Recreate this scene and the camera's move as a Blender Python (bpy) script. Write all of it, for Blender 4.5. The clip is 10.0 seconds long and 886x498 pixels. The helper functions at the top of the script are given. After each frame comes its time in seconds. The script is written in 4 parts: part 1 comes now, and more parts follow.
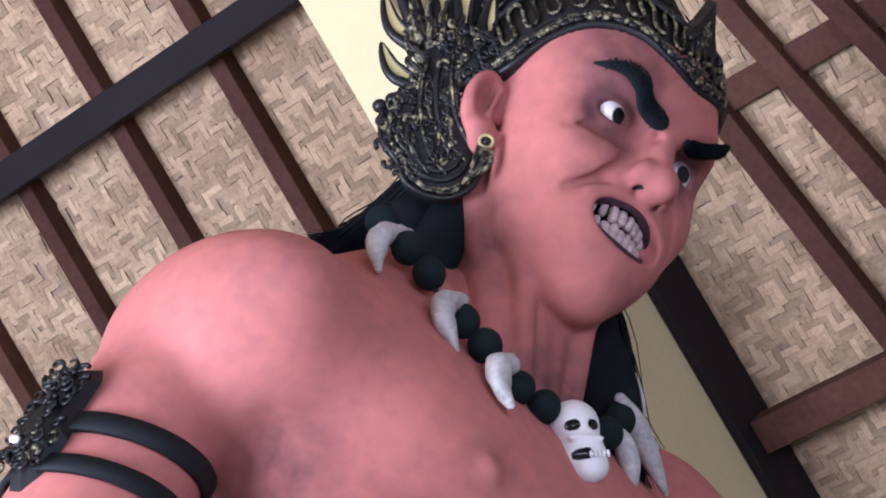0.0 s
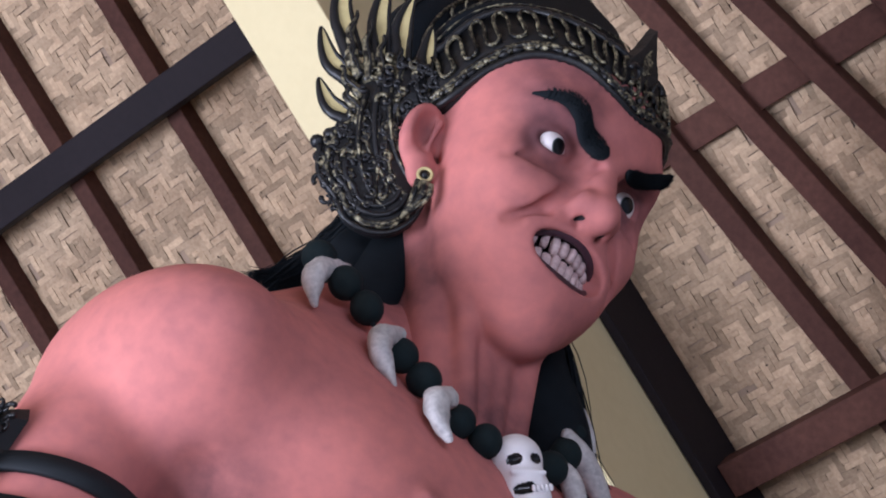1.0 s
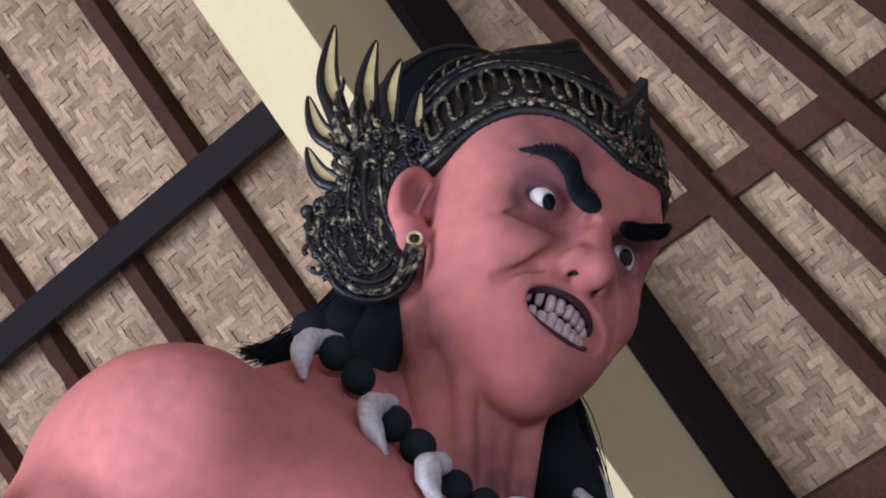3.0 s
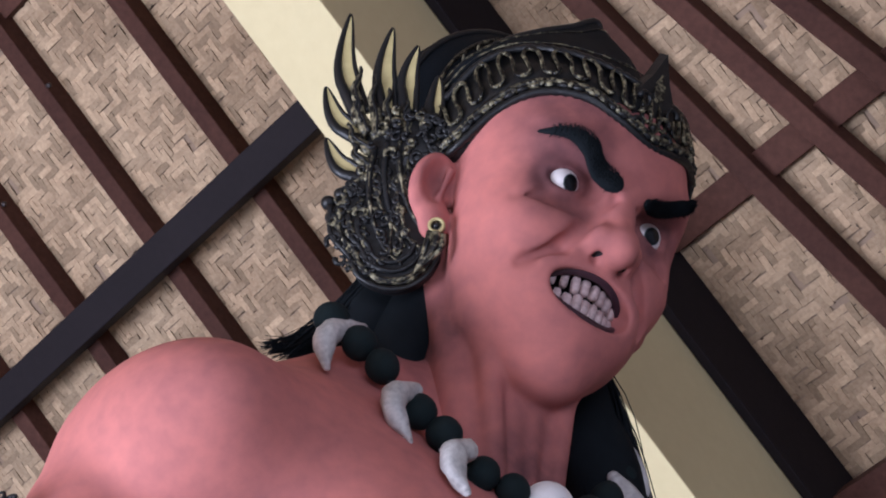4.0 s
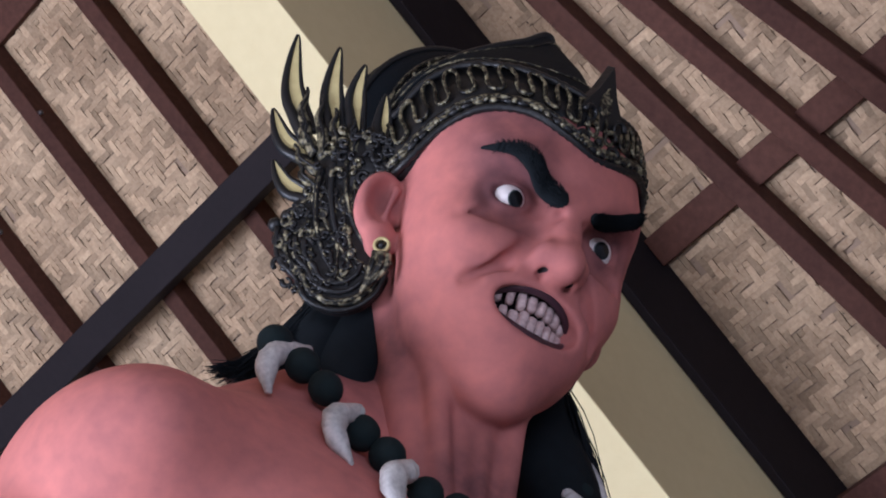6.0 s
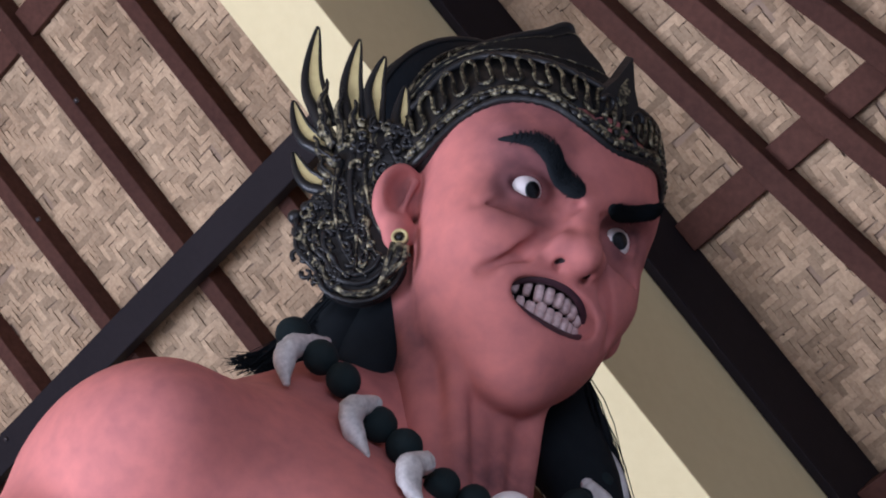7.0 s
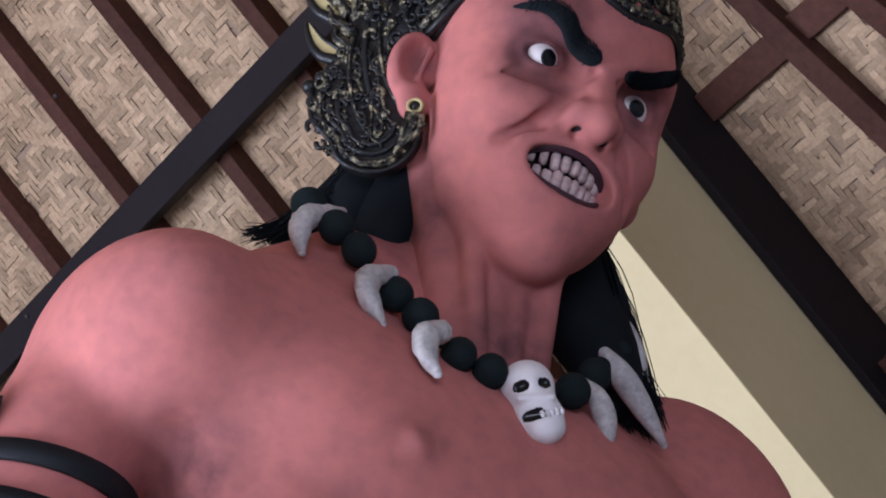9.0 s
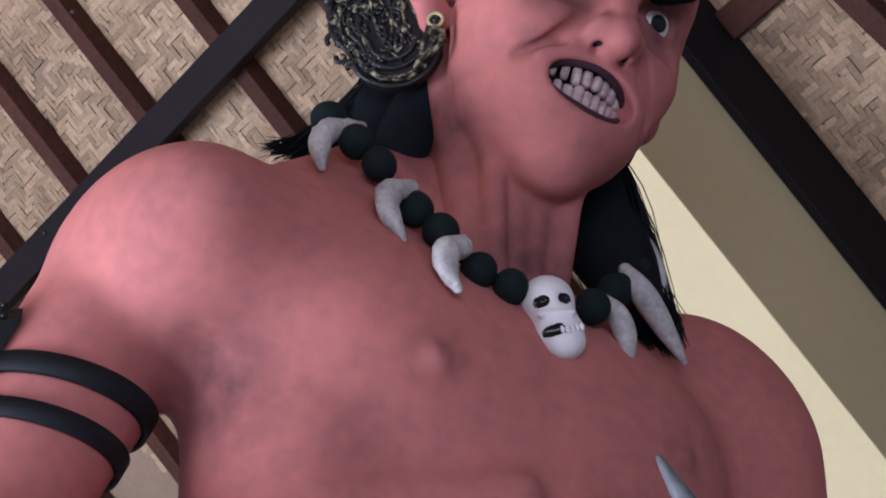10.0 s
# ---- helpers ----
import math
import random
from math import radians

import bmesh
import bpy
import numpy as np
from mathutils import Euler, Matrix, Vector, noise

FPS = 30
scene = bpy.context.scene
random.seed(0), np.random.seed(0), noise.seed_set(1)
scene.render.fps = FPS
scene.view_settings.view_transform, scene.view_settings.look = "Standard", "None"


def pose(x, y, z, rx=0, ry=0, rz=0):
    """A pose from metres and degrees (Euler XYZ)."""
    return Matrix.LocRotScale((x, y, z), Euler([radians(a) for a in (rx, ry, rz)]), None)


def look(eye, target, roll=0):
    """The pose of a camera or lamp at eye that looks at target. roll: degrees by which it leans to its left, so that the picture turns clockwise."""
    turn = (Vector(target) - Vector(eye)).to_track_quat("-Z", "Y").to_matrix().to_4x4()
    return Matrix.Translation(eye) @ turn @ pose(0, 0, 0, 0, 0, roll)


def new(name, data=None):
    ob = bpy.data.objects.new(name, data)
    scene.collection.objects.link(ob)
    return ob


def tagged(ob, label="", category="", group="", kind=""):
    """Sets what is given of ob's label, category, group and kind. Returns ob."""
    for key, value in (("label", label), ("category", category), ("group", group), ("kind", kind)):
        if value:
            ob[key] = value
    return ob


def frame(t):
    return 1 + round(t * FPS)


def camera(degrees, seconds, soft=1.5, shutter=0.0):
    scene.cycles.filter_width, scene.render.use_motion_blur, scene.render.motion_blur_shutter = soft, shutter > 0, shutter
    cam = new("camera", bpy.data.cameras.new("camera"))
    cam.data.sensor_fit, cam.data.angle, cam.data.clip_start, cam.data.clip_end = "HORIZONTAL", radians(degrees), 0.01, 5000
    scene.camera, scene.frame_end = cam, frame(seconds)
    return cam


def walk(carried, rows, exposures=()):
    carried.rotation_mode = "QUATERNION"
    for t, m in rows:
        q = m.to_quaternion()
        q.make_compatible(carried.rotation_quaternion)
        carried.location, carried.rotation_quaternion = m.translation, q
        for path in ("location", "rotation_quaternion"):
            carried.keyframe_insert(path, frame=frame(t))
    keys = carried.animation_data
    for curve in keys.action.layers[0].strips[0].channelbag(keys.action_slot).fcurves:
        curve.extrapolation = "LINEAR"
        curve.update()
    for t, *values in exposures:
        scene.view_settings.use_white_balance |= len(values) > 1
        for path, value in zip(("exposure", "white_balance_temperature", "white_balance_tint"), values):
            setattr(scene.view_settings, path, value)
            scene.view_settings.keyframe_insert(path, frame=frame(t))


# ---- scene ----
cam = camera(21.15, 10.0, soft=2.0)
walk(cam, [
    (0.0, look((-0.2404, -0.1165, 1.6081), (-0.1153, 2.5842, 3.8309), -3.649)),
    (0.5, look((-0.186, -0.0948, 1.5945), (-0.067, 2.5848, 3.843), -4.174)),
    (1.0, look((-0.1463, -0.0416, 1.5945), (-0.0219, 2.5909, 3.8976), -4.732)),
    (1.5, look((-0.1198, -0.0184, 1.5958), (-0.0027, 2.5816, 3.936), -5.341)),
    (2.0, look((-0.0741, -0.0083, 1.5948), (0.0107, 2.5761, 3.9535), -5.887)),
    (2.5, look((-0.007, 0.0005, 1.6003), (0.0107, 2.5728, 3.9737), -5.772)),
    (3.0, look((0.0723, 0.0055, 1.6077), (-0.0036, 2.5627, 3.9962), -5.201)),
    (4.5, look((0.1787, 0.0863, 1.6074), (-0.0422, 2.6124, 4.0199), -6.017)),
    (5.0, look((0.2105, 0.1002, 1.6079), (-0.0157, 2.6081, 4.0389), -6.276)),
    (6.5, look((0.3752, 0.0934, 1.6166), (0.034, 2.605, 4.0302), -4.743)),
    (7.0, look((0.3911, 0.0838, 1.617), (0.0094, 2.6003, 4.0195), -4.345)),
    (7.5, look((0.3944, 0.0848, 1.6161), (-0.0054, 2.6122, 4.0041), -4.164)),
    (8.0, look((0.396, 0.0885, 1.615), (-0.0198, 2.6407, 3.9737), -4.184)),
    (8.5, look((0.3988, 0.0934, 1.6146), (-0.0327, 2.6769, 3.9361), -4.188)),
    (9.0, look((0.3968, 0.1102, 1.6175), (-0.0503, 2.7335, 3.8909), -4.054)),
    (9.5, look((0.3937, 0.1165, 1.6155), (-0.0725, 2.7753, 3.8433), -3.833)),
    (10.0, look((0.3856, 0.1221, 1.6172), (-0.102, 2.8118, 3.803), -3.444)),
], exposures=[(0.0, 0.48, 5150, 18), (1.0, 0.25, 5220, 18), (2.0, 0.10, 5260, 18), (4.5, 0.08, 5230, 18), (10.0, 0.0, 5230, 18)])

# ---- world and light ----
world = bpy.data.worlds.new("sky")
world.use_nodes = True
wt = world.node_tree
sky = wt.nodes.new("ShaderNodeTexSky")
sky.sky_type, sky.sun_disc = "NISHITA", False
sky.sun_elevation, sky.sun_rotation = radians(48), radians(215)
wt.links.new(sky.outputs[0], wt.nodes["Background"].inputs[0])
wt.nodes["Background"].inputs[1].default_value = 0.09
scene.world = world
sun = new("sun", bpy.data.lights.new("sun", "SUN"))
sun.data.energy, sun.data.angle, sun.data.color = 1.2, radians(12), (1.0, 0.95, 0.88)
sun.matrix_world = look((-4, -6, 9), (0, 0, 0))


def standin_light(eye, target, w, h, power, color):
    """Added area lamp standing in for the sky's light in one unseen open side of the pavilion."""
    lamp = new("standin_daylight", bpy.data.lights.new("standin_daylight", "AREA"))
    lamp.data.shape, lamp.data.size, lamp.data.size_y = "RECTANGLE", w, h
    lamp.data.energy, lamp.data.color = power, color
    lamp.matrix_world = look(eye, target)


standin_light((-4.6, 0.3, 1.2), (-0.2, 3.0, 4.2), 3.4, 2.0, 445, (1.0, 0.96, 0.93))
# extra fill behind the camera, added to brighten the chest and beam side
standin_light((1.6, -3.4, 1.8), (0.1, 2.8, 3.6), 3.2, 1.3, 112, (1.0, 0.95, 0.93))


# ---- materials ----
def material(name, color, rough=0.6, metal=0.0, dark=None, scale=8.0, amount=0.5, fine=60.0, bump=0.15, spread=0.0, depth=0.004, spec=0.5):
    """A node material: two scales of variation between color and dark, fine relief, and a spread of value from piece to piece."""
    m = bpy.data.materials.new(name)
    m.use_nodes = True
    nt = m.node_tree
    bsdf = nt.nodes["Principled BSDF"]
    bsdf.inputs["Roughness"].default_value, bsdf.inputs["Metallic"].default_value = rough, metal
    bsdf.inputs["Specular IOR Level"].default_value = spec
    co = nt.nodes.new("ShaderNodeTexCoord")
    dark = dark or tuple(c * 0.6 for c in color)
    big, small = nt.nodes.new("ShaderNodeTexNoise"), nt.nodes.new("ShaderNodeTexNoise")
    big.inputs["Scale"].default_value, small.inputs["Scale"].default_value = scale, fine
    big.inputs["Detail"].default_value, small.inputs["Detail"].default_value = 4, 5
    for t in (big, small):
        nt.links.new(co.outputs["Object"], t.inputs["Vector"])
    mix = nt.nodes.new("ShaderNodeMath")
    mix.operation = "MULTIPLY_ADD"
    mix.inputs[1].default_value = 0.45
    nt.links.new(small.outputs[0], mix.inputs[0])
    half = nt.nodes.new("ShaderNodeMath")
    half.operation, half.inputs[1].default_value = "MULTIPLY", 0.55
    nt.links.new(big.outputs[0], half.inputs[0])
    nt.links.new(half.outputs[0], mix.inputs[2])
    ramp = nt.nodes.new("ShaderNodeMapRange")
    ramp.inputs["From Min"].default_value, ramp.inputs["From Max"].default_value = 0.32, 0.68
    ramp.inputs["To Min"].default_value, ramp.inputs["To Max"].default_value = 0.0, amount
    nt.links.new(mix.outputs[0], ramp.inputs["Value"])
    cm = nt.nodes.new("ShaderNodeMix")
    cm.data_type = "RGBA"
    cm.inputs["A"].default_value, cm.inputs["B"].default_value = (*color, 1), (*dark, 1)
    nt.links.new(ramp.outputs[0], cm.inputs["Factor"])
    out = cm.outputs["Result"]
    if spread:
        info = nt.nodes.new("ShaderNodeObjectInfo")
        geo = nt.nodes.new("ShaderNodeNewGeometry")
        add = nt.nodes.new("ShaderNodeMath")
        add.operation = "ADD"
        nt.links.new(info.outputs["Random"], add.inputs[0])
        nt.links.new(geo.outputs["Random Per Island"], add.inputs[1])
        fr = nt.nodes.new("ShaderNodeMath")
        fr.operation = "FRACT"
        nt.links.new(add.outputs[0], fr.inputs[0])
        val = nt.nodes.new("ShaderNodeMapRange")
        val.inputs["To Min"].default_value, val.inputs["To Max"].default_value = 1 - spread, 1 + spread * 0.6
        nt.links.new(fr.outputs[0], val.inputs["Value"])
        hsv = nt.nodes.new("ShaderNodeHueSaturation")
        nt.links.new(val.outputs[0], hsv.inputs["Value"])
        nt.links.new(out, hsv.inputs["Color"])
        out = hsv.outputs["Color"]
    nt.links.new(out, bsdf.inputs["Base Color"])
    if bump:
        bp = nt.nodes.new("ShaderNodeBump")
        bp.inputs["Strength"].default_value, bp.inputs["Distance"].default_value = bump, depth
        nt.links.new(mix.outputs[0], bp.inputs["Height"])
        nt.links.new(bp.outputs[0], bsdf.inputs["Normal"])
    return m


SKIN = material("painted_skin", (0.575, 0.201, 0.171), 0.75, dark=(0.32, 0.122, 0.122), scale=4.0, fine=40, amount=0.78, bump=0.05, spec=0.22)


def airbrush_and_shade(m, spots, paint):
    """Dark paint sprayed softly round the given places, streaked by noise; some spots also carry painted-in shade."""
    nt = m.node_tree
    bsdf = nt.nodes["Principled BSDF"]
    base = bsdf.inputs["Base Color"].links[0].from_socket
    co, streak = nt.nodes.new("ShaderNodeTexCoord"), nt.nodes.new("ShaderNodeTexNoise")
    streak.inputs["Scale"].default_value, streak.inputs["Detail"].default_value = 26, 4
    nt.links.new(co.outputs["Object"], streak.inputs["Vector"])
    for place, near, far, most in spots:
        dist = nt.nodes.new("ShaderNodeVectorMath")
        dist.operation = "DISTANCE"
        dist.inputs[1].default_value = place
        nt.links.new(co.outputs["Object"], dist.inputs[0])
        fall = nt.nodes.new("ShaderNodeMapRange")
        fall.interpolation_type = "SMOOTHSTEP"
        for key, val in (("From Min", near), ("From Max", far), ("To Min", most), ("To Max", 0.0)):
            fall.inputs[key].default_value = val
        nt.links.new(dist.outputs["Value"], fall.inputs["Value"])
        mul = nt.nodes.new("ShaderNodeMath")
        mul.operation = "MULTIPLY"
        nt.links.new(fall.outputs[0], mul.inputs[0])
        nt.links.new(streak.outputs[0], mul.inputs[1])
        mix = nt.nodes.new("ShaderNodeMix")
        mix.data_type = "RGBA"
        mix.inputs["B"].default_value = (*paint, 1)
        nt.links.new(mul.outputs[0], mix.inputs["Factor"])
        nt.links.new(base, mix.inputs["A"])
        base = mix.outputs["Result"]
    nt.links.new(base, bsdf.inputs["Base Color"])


LIP = material("dark_lip_paint", (0.055, 0.022, 0.032), 0.45, scale=20, bump=0.2)
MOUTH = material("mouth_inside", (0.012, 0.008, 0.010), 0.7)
TOOTH = material("tooth_enamel", (0.74, 0.58, 0.56), 0.45, dark=(0.33, 0.20, 0.20), scale=40, fine=160, amount=0.8, bump=0.3, spread=0.08)
EYE_WHITE = material("eye_white", (0.86, 0.82, 0.81), 0.3, dark=(0.6, 0.42, 0.40), scale=22, amount=0.25, bump=0)
EYE_BLACK = material("eye_black", (0.006, 0.006, 0.007), 0.25, bump=0)
EYE_GREY = material("iris_grey", (0.09, 0.11, 0.11), 0.3, bump=0)
HAIR = material("black_hair", (0.011, 0.014, 0.017), 0.8, scale=30, bump=0.1, spec=0.08)
TIMBER = material("red_brown_timber", (0.092, 0.041, 0.029), 0.7, dark=(0.036, 0.015, 0.012), scale=6, fine=70, amount=0.8, bump=0.25, spread=0.15, spec=0.1)
DARK_TIMBER = material("dark_timber", (0.018, 0.014, 0.016), 0.7, dark=(0.010, 0.008, 0.009), scale=6, fine=60, bump=0.25, spec=0.12)
CREAM = material("cream_wall_paint", (0.67, 0.575, 0.325), 0.75, dark=(0.57, 0.475, 0.25), scale=3, fine=40, amount=0.5, bump=0.12)
BAMBOO = material("woven_bamboo", (0.50, 0.368, 0.236), 0.7, dark=(0.27, 0.18, 0.108), scale=5, fine=120, amount=0.95, bump=0.25, spread=0.34, spec=0.1)
KNOT = material("dark_knot", (0.07, 0.045, 0.03), 0.8, scale=60)
BACKING = material("backing_mat", (0.30, 0.21, 0.14), 0.8, scale=10)
CONCRETE = material("concrete_floor", (0.42, 0.40, 0.37), 0.8, dark=(0.30, 0.28, 0.26), scale=2, fine=30)
BEAD = material("black_foam_bead", (0.010, 0.018, 0.020), 0.85, scale=50, fine=220, bump=0.3, spec=0.2)
BONE = material("painted_bone", (0.68, 0.66, 0.64), 0.6, dark=(0.20, 0.19, 0.20), scale=34, fine=130, amount=0.75, bump=0.5, spread=0.08)
WHITE_BONE = material("white_skull_paint", (0.88, 0.86, 0.87), 0.5, dark=(0.5, 0.48, 0.49), scale=18, amount=0.35, bump=0.2)
BLACK_LEATHER = material("black_leather", (0.010, 0.013, 0.016), 0.65, scale=20, fine=90, bump=0.15, spec=0.25)
BLACK_PAINT = material("black_lacquer", (0.010, 0.011, 0.013), 0.4, dark=(0.010, 0.009, 0.007), scale=20, fine=120, bump=0.5, spec=0.35)
BLACK_MATTE = material("black_cloth_paint", (0.006, 0.009, 0.013), 0.7, dark=(0.004, 0.006, 0.008), scale=25, fine=140, bump=0.5, spec=0.12)
GOLD = material("worn_gold_paint", (0.40, 0.36, 0.22), 0.42, 0.25, dark=(0.004, 0.004, 0.004), scale=75, fine=210, amount=1.75, bump=0.5)
GOLD_PALE = material("pale_gold_paint", (0.56, 0.48, 0.22), 0.55, 0.0, dark=(0.30, 0.23, 0.09), scale=25, amount=0.6, bump=0.25)


# ---- mesh helpers ----
def mesh_object(name, verts, faces, mats, indices=None, smooth=True):
    me = bpy.data.meshes.new(name)
    me.from_pydata([tuple(map(float, v)) for v in verts], [], [tuple(map(int, f)) for f in faces])
    for m in (mats if isinstance(mats, (list, tuple)) else [mats]):
        me.materials.append(m)
    if indices is not None:
        me.polygons.foreach_set("material_index", np.asarray(indices, dtype=np.int32))
    me.polygons.foreach_set("use_smooth", np.full(len(me.polygons), smooth))
    me.update()
    return new(name, me)


class Shape:
    """Vertices, faces and a material index for each face, gathered piece by piece."""

    def __init__(self):
        self.v, self.f, self.m = [], [], []

    def add(self, verts, faces, mat=0):
        n = len(self.v)
        self.v += [Vector(p) for p in verts]
        self.f += [[i + n for i in q] for q in faces]
        self.m += [mat] * len(faces)
        return self

    def box(self, lo, hi, mat=0, m=None):
        (a, b, c), (d, e, g) = lo, hi
        q = [(x, y, z) for z in (c, g) for y in (b, e) for x in (a, d)]
        q = [m @ Vector(p) for p in q] if m else q
        return self.add(q, [(0, 2, 3, 1), (4, 5, 7, 6), (0, 1, 5, 4), (2, 6, 7, 3), (0, 4, 6, 2), (1, 3, 7, 5)], mat)

    def ball(self, c, r, mat=0, n=16, m=None):
        """An ellipsoid with radii r, turned by m."""
        r = (r, r, r) if not hasattr(r, "__len__") else r
        v, f, rows = [], [], n // 2
        for i in range(rows + 1):
            for j in range(n):
                th, ph = math.pi * i / rows, 2 * math.pi * j / n
                p = Vector((r[0] * math.sin(th) * math.cos(ph), r[1] * math.sin(th) * math.sin(ph), r[2] * math.cos(th)))
                v.append((m @ p if m else p) + Vector(c))
        for i in range(rows):
            for j in range(n):
                f.append((i * n + j, (i + 1) * n + j, (i + 1) * n + (j + 1) % n, i * n + (j + 1) % n))
        return self.add(v, f, mat)

    def tube(self, path, radii, mat=0, n=10, flat=1.0, flat_axis=None, closed=False):
        """A round or flattened tube along a path, capped."""
        path = [Vector(p) for p in path]
        k, v, f = len(path), [], []
        side = None
        for i, p in enumerate(path):
            d = (path[(i + 1) % k if closed else min(i + 1, k - 1)] - path[i - 1 if (closed or i) else 0]).normalized()
            if flat_axis is not None:
                side = Vector(flat_axis).cross(d).normalized()
            elif side is None:
                side = d.orthogonal().normalized()
            else:
                side = (side - d * side.dot(d)).normalized()
            nrm = d.cross(side).normalized()
            r = radii[i] if hasattr(radii, "__len__") else radii
            for j in range(n):
                a = 2 * math.pi * j / n
                v.append(p + side * math.cos(a) * r + nrm * math.sin(a) * r * flat)
        for i in range(k if closed else k - 1):
            for j in range(n):
                f.append((i * n + j, ((i + 1) % k) * n + j, ((i + 1) % k) * n + (j + 1) % n, i * n + (j + 1) % n))
        if not closed:
            f += [tuple(range(n)), tuple((k - 1) * n + j for j in reversed(range(n)))]
        return self.add(v, f, mat)

    def strap(self, path, normals, w, t, mat=0, closed=False):
        """A flat strip of width w and thickness t along a path."""
        path, normals = [Vector(p) for p in path], [Vector(p) for p in normals]
        k, v, f = len(path), [], []
        for i, p in enumerate(path):
            d = (path[(i + 1) % k if closed else min(i + 1, k - 1)] - path[i - 1 if (closed or i) else 0]).normalized()
            up = normals[i].normalized()
            s = d.cross(up).normalized() * w / 2
            v += [p - s, p + s, p + s * 0.9 + up * t, p - s * 0.9 + up * t]
        for i in range(k if closed else k - 1):
            a, b = i * 4, ((i + 1) % k) * 4
            f += [(a + j, b + j, b + (j + 1) % 4, a + (j + 1) % 4) for j in range(4)]
        return self.add(v, f, mat)

    def plate(self, outline, thick, mat=0, m=None, bevel=0.0):
        """A flat outline in x and z, raised along y by thick, its front drawn in by bevel."""
        k = len(outline)
        cx, cz = sum(p[0] for p in outline) / k, sum(p[1] for p in outline) / k
        back = [Vector((x, 0, z)) for x, z in outline]
        front = [Vector((x + (cx - x) * bevel, thick, z + (cz - z) * bevel)) for x, z in outline]
        v = [m @ p for p in back + front] if m else back + front
        f = [tuple(range(k)), tuple(reversed(range(k, 2 * k)))] + [(i, k + i, k + (i + 1) % k, (i + 1) % k) for i in range(k)]
        return self.add(v, f, mat)

    def make(self, name, mats, m=None, smooth=True):
        v = [m @ p for p in self.v] if m else self.v
        return mesh_object(name, v, self.f, mats, self.m, smooth)


def spline(points, n):
    """n + 1 points on a smooth curve through the given ones."""
    pts = [Vector(p) for p in points]
    out = []
    for i in range(n + 1):
        s = i / n * (len(pts) - 1)
        k = min(int(s), len(pts) - 2)
        u = s - k
        a, b, c, d = pts[max(k - 1, 0)], pts[k], pts[k + 1], pts[min(k + 2, len(pts) - 1)]
        out.append(0.5 * (2 * b + (c - a) * u + (2 * a - 5 * b + 4 * c - d) * u * u + (3 * b - a - 3 * c + d) * u ** 3))
    return out


# ---- frames of reference ----
P_AX, R_AX, N_AX = Vector((0.7581, -0.6521, 0.0)), Vector((0.4769, 0.5544, -0.6820)), Vector((0.4448, 0.5170, 0.7314))
ROOF = Matrix.Translation(N_AX * 5.899) @ Matrix((P_AX, R_AX, N_AX)).transposed().to_4x4()  # along, down the slope, out
HEAD = Matrix.Translation((0.211, 2.583, 4.023)) @ Matrix((Vector((0.651, 0.755, -0.077)).normalized(), Vector((0.649, -0.606, -0.460)).normalized(), Vector((0.394, -0.250, 0.885)).normalized())).transposed().to_4x4()
BODY = Matrix.Translation((0.03, 2.78, 3.60)) @ Matrix(((0.6899, 0.7239, 0), (0.7239, -0.6899, 0), (0, 0, 1))).transposed().to_4x4()


# ---- roof and rake beam ----
def roof_box(name, lo, hi, mat, label="", parent=None, kind="structure"):
    ob = Shape().box(lo, hi).make(name, mat, ROOF, smooth=False)
    bev = ob.modifiers.new("edge", "BEVEL")
    bev.width, bev.segments = 0.003, 2
    if parent:
        ob.parent = parent
        return ob
    return tagged(ob, label, "", "", kind)


backing = Shape().box((-9, -4.7, 0.004), (6, 3.0, 0.06)).make("ceiling", BACKING, ROOF, smooth=False)
tagged(backing, "woven bamboo mat ceiling under a pitched roof", "ceiling", kind="structure")
# assumed mirror slope out of view, added to keep the sky's light out above
other = Matrix.Translation((0.6522 * 0.587 * 2, 0.7583 * 0.587 * 2, 0)) @ Matrix.Rotation(math.pi, 4, "Z") @ ROOF
unseen_roof = Shape().box((-9, -4.7, 0.012), (9, 3.0, 0.06)).make("ceiling_back", BAMBOO, other, smooth=False)
tagged(unseen_roof, "assumed, unseen other roof slope of woven bamboo", "ceiling", kind="structure")
ground = Shape().box((-400, -400, -0.3), (400, 400, 0)).make("floor", CONCRETE, smooth=False)
tagged(ground, "plain grey concrete floor of the pavilion", "floor", kind="structure")
beam = roof_box("beam", (-2.453, -4.6, -0.55), (-2.268, 2.6, 0.0), CREAM, "cream painted rake beam below the rafters")
edge_board = roof_box("trim", (-2.266, -4.6, -0.20), (-2.243, 2.6, 0.0), DARK_TIMBER, "dark timber board along the cream beam")
for i in range(13):
    x = -2.975 - 0.335 * i
    roof_box("rafter", (x - 0.045, -4.6, -0.06), (x, 2.6, 0.0), TIMBER, "red-brown timber rafter under the woven mat")
roof_box("rafter", (-2.64 - 0.045, -4.6, -0.06), (-2.64, 2.6, 0.0), TIMBER, "red-brown timber rafter under the woven mat")


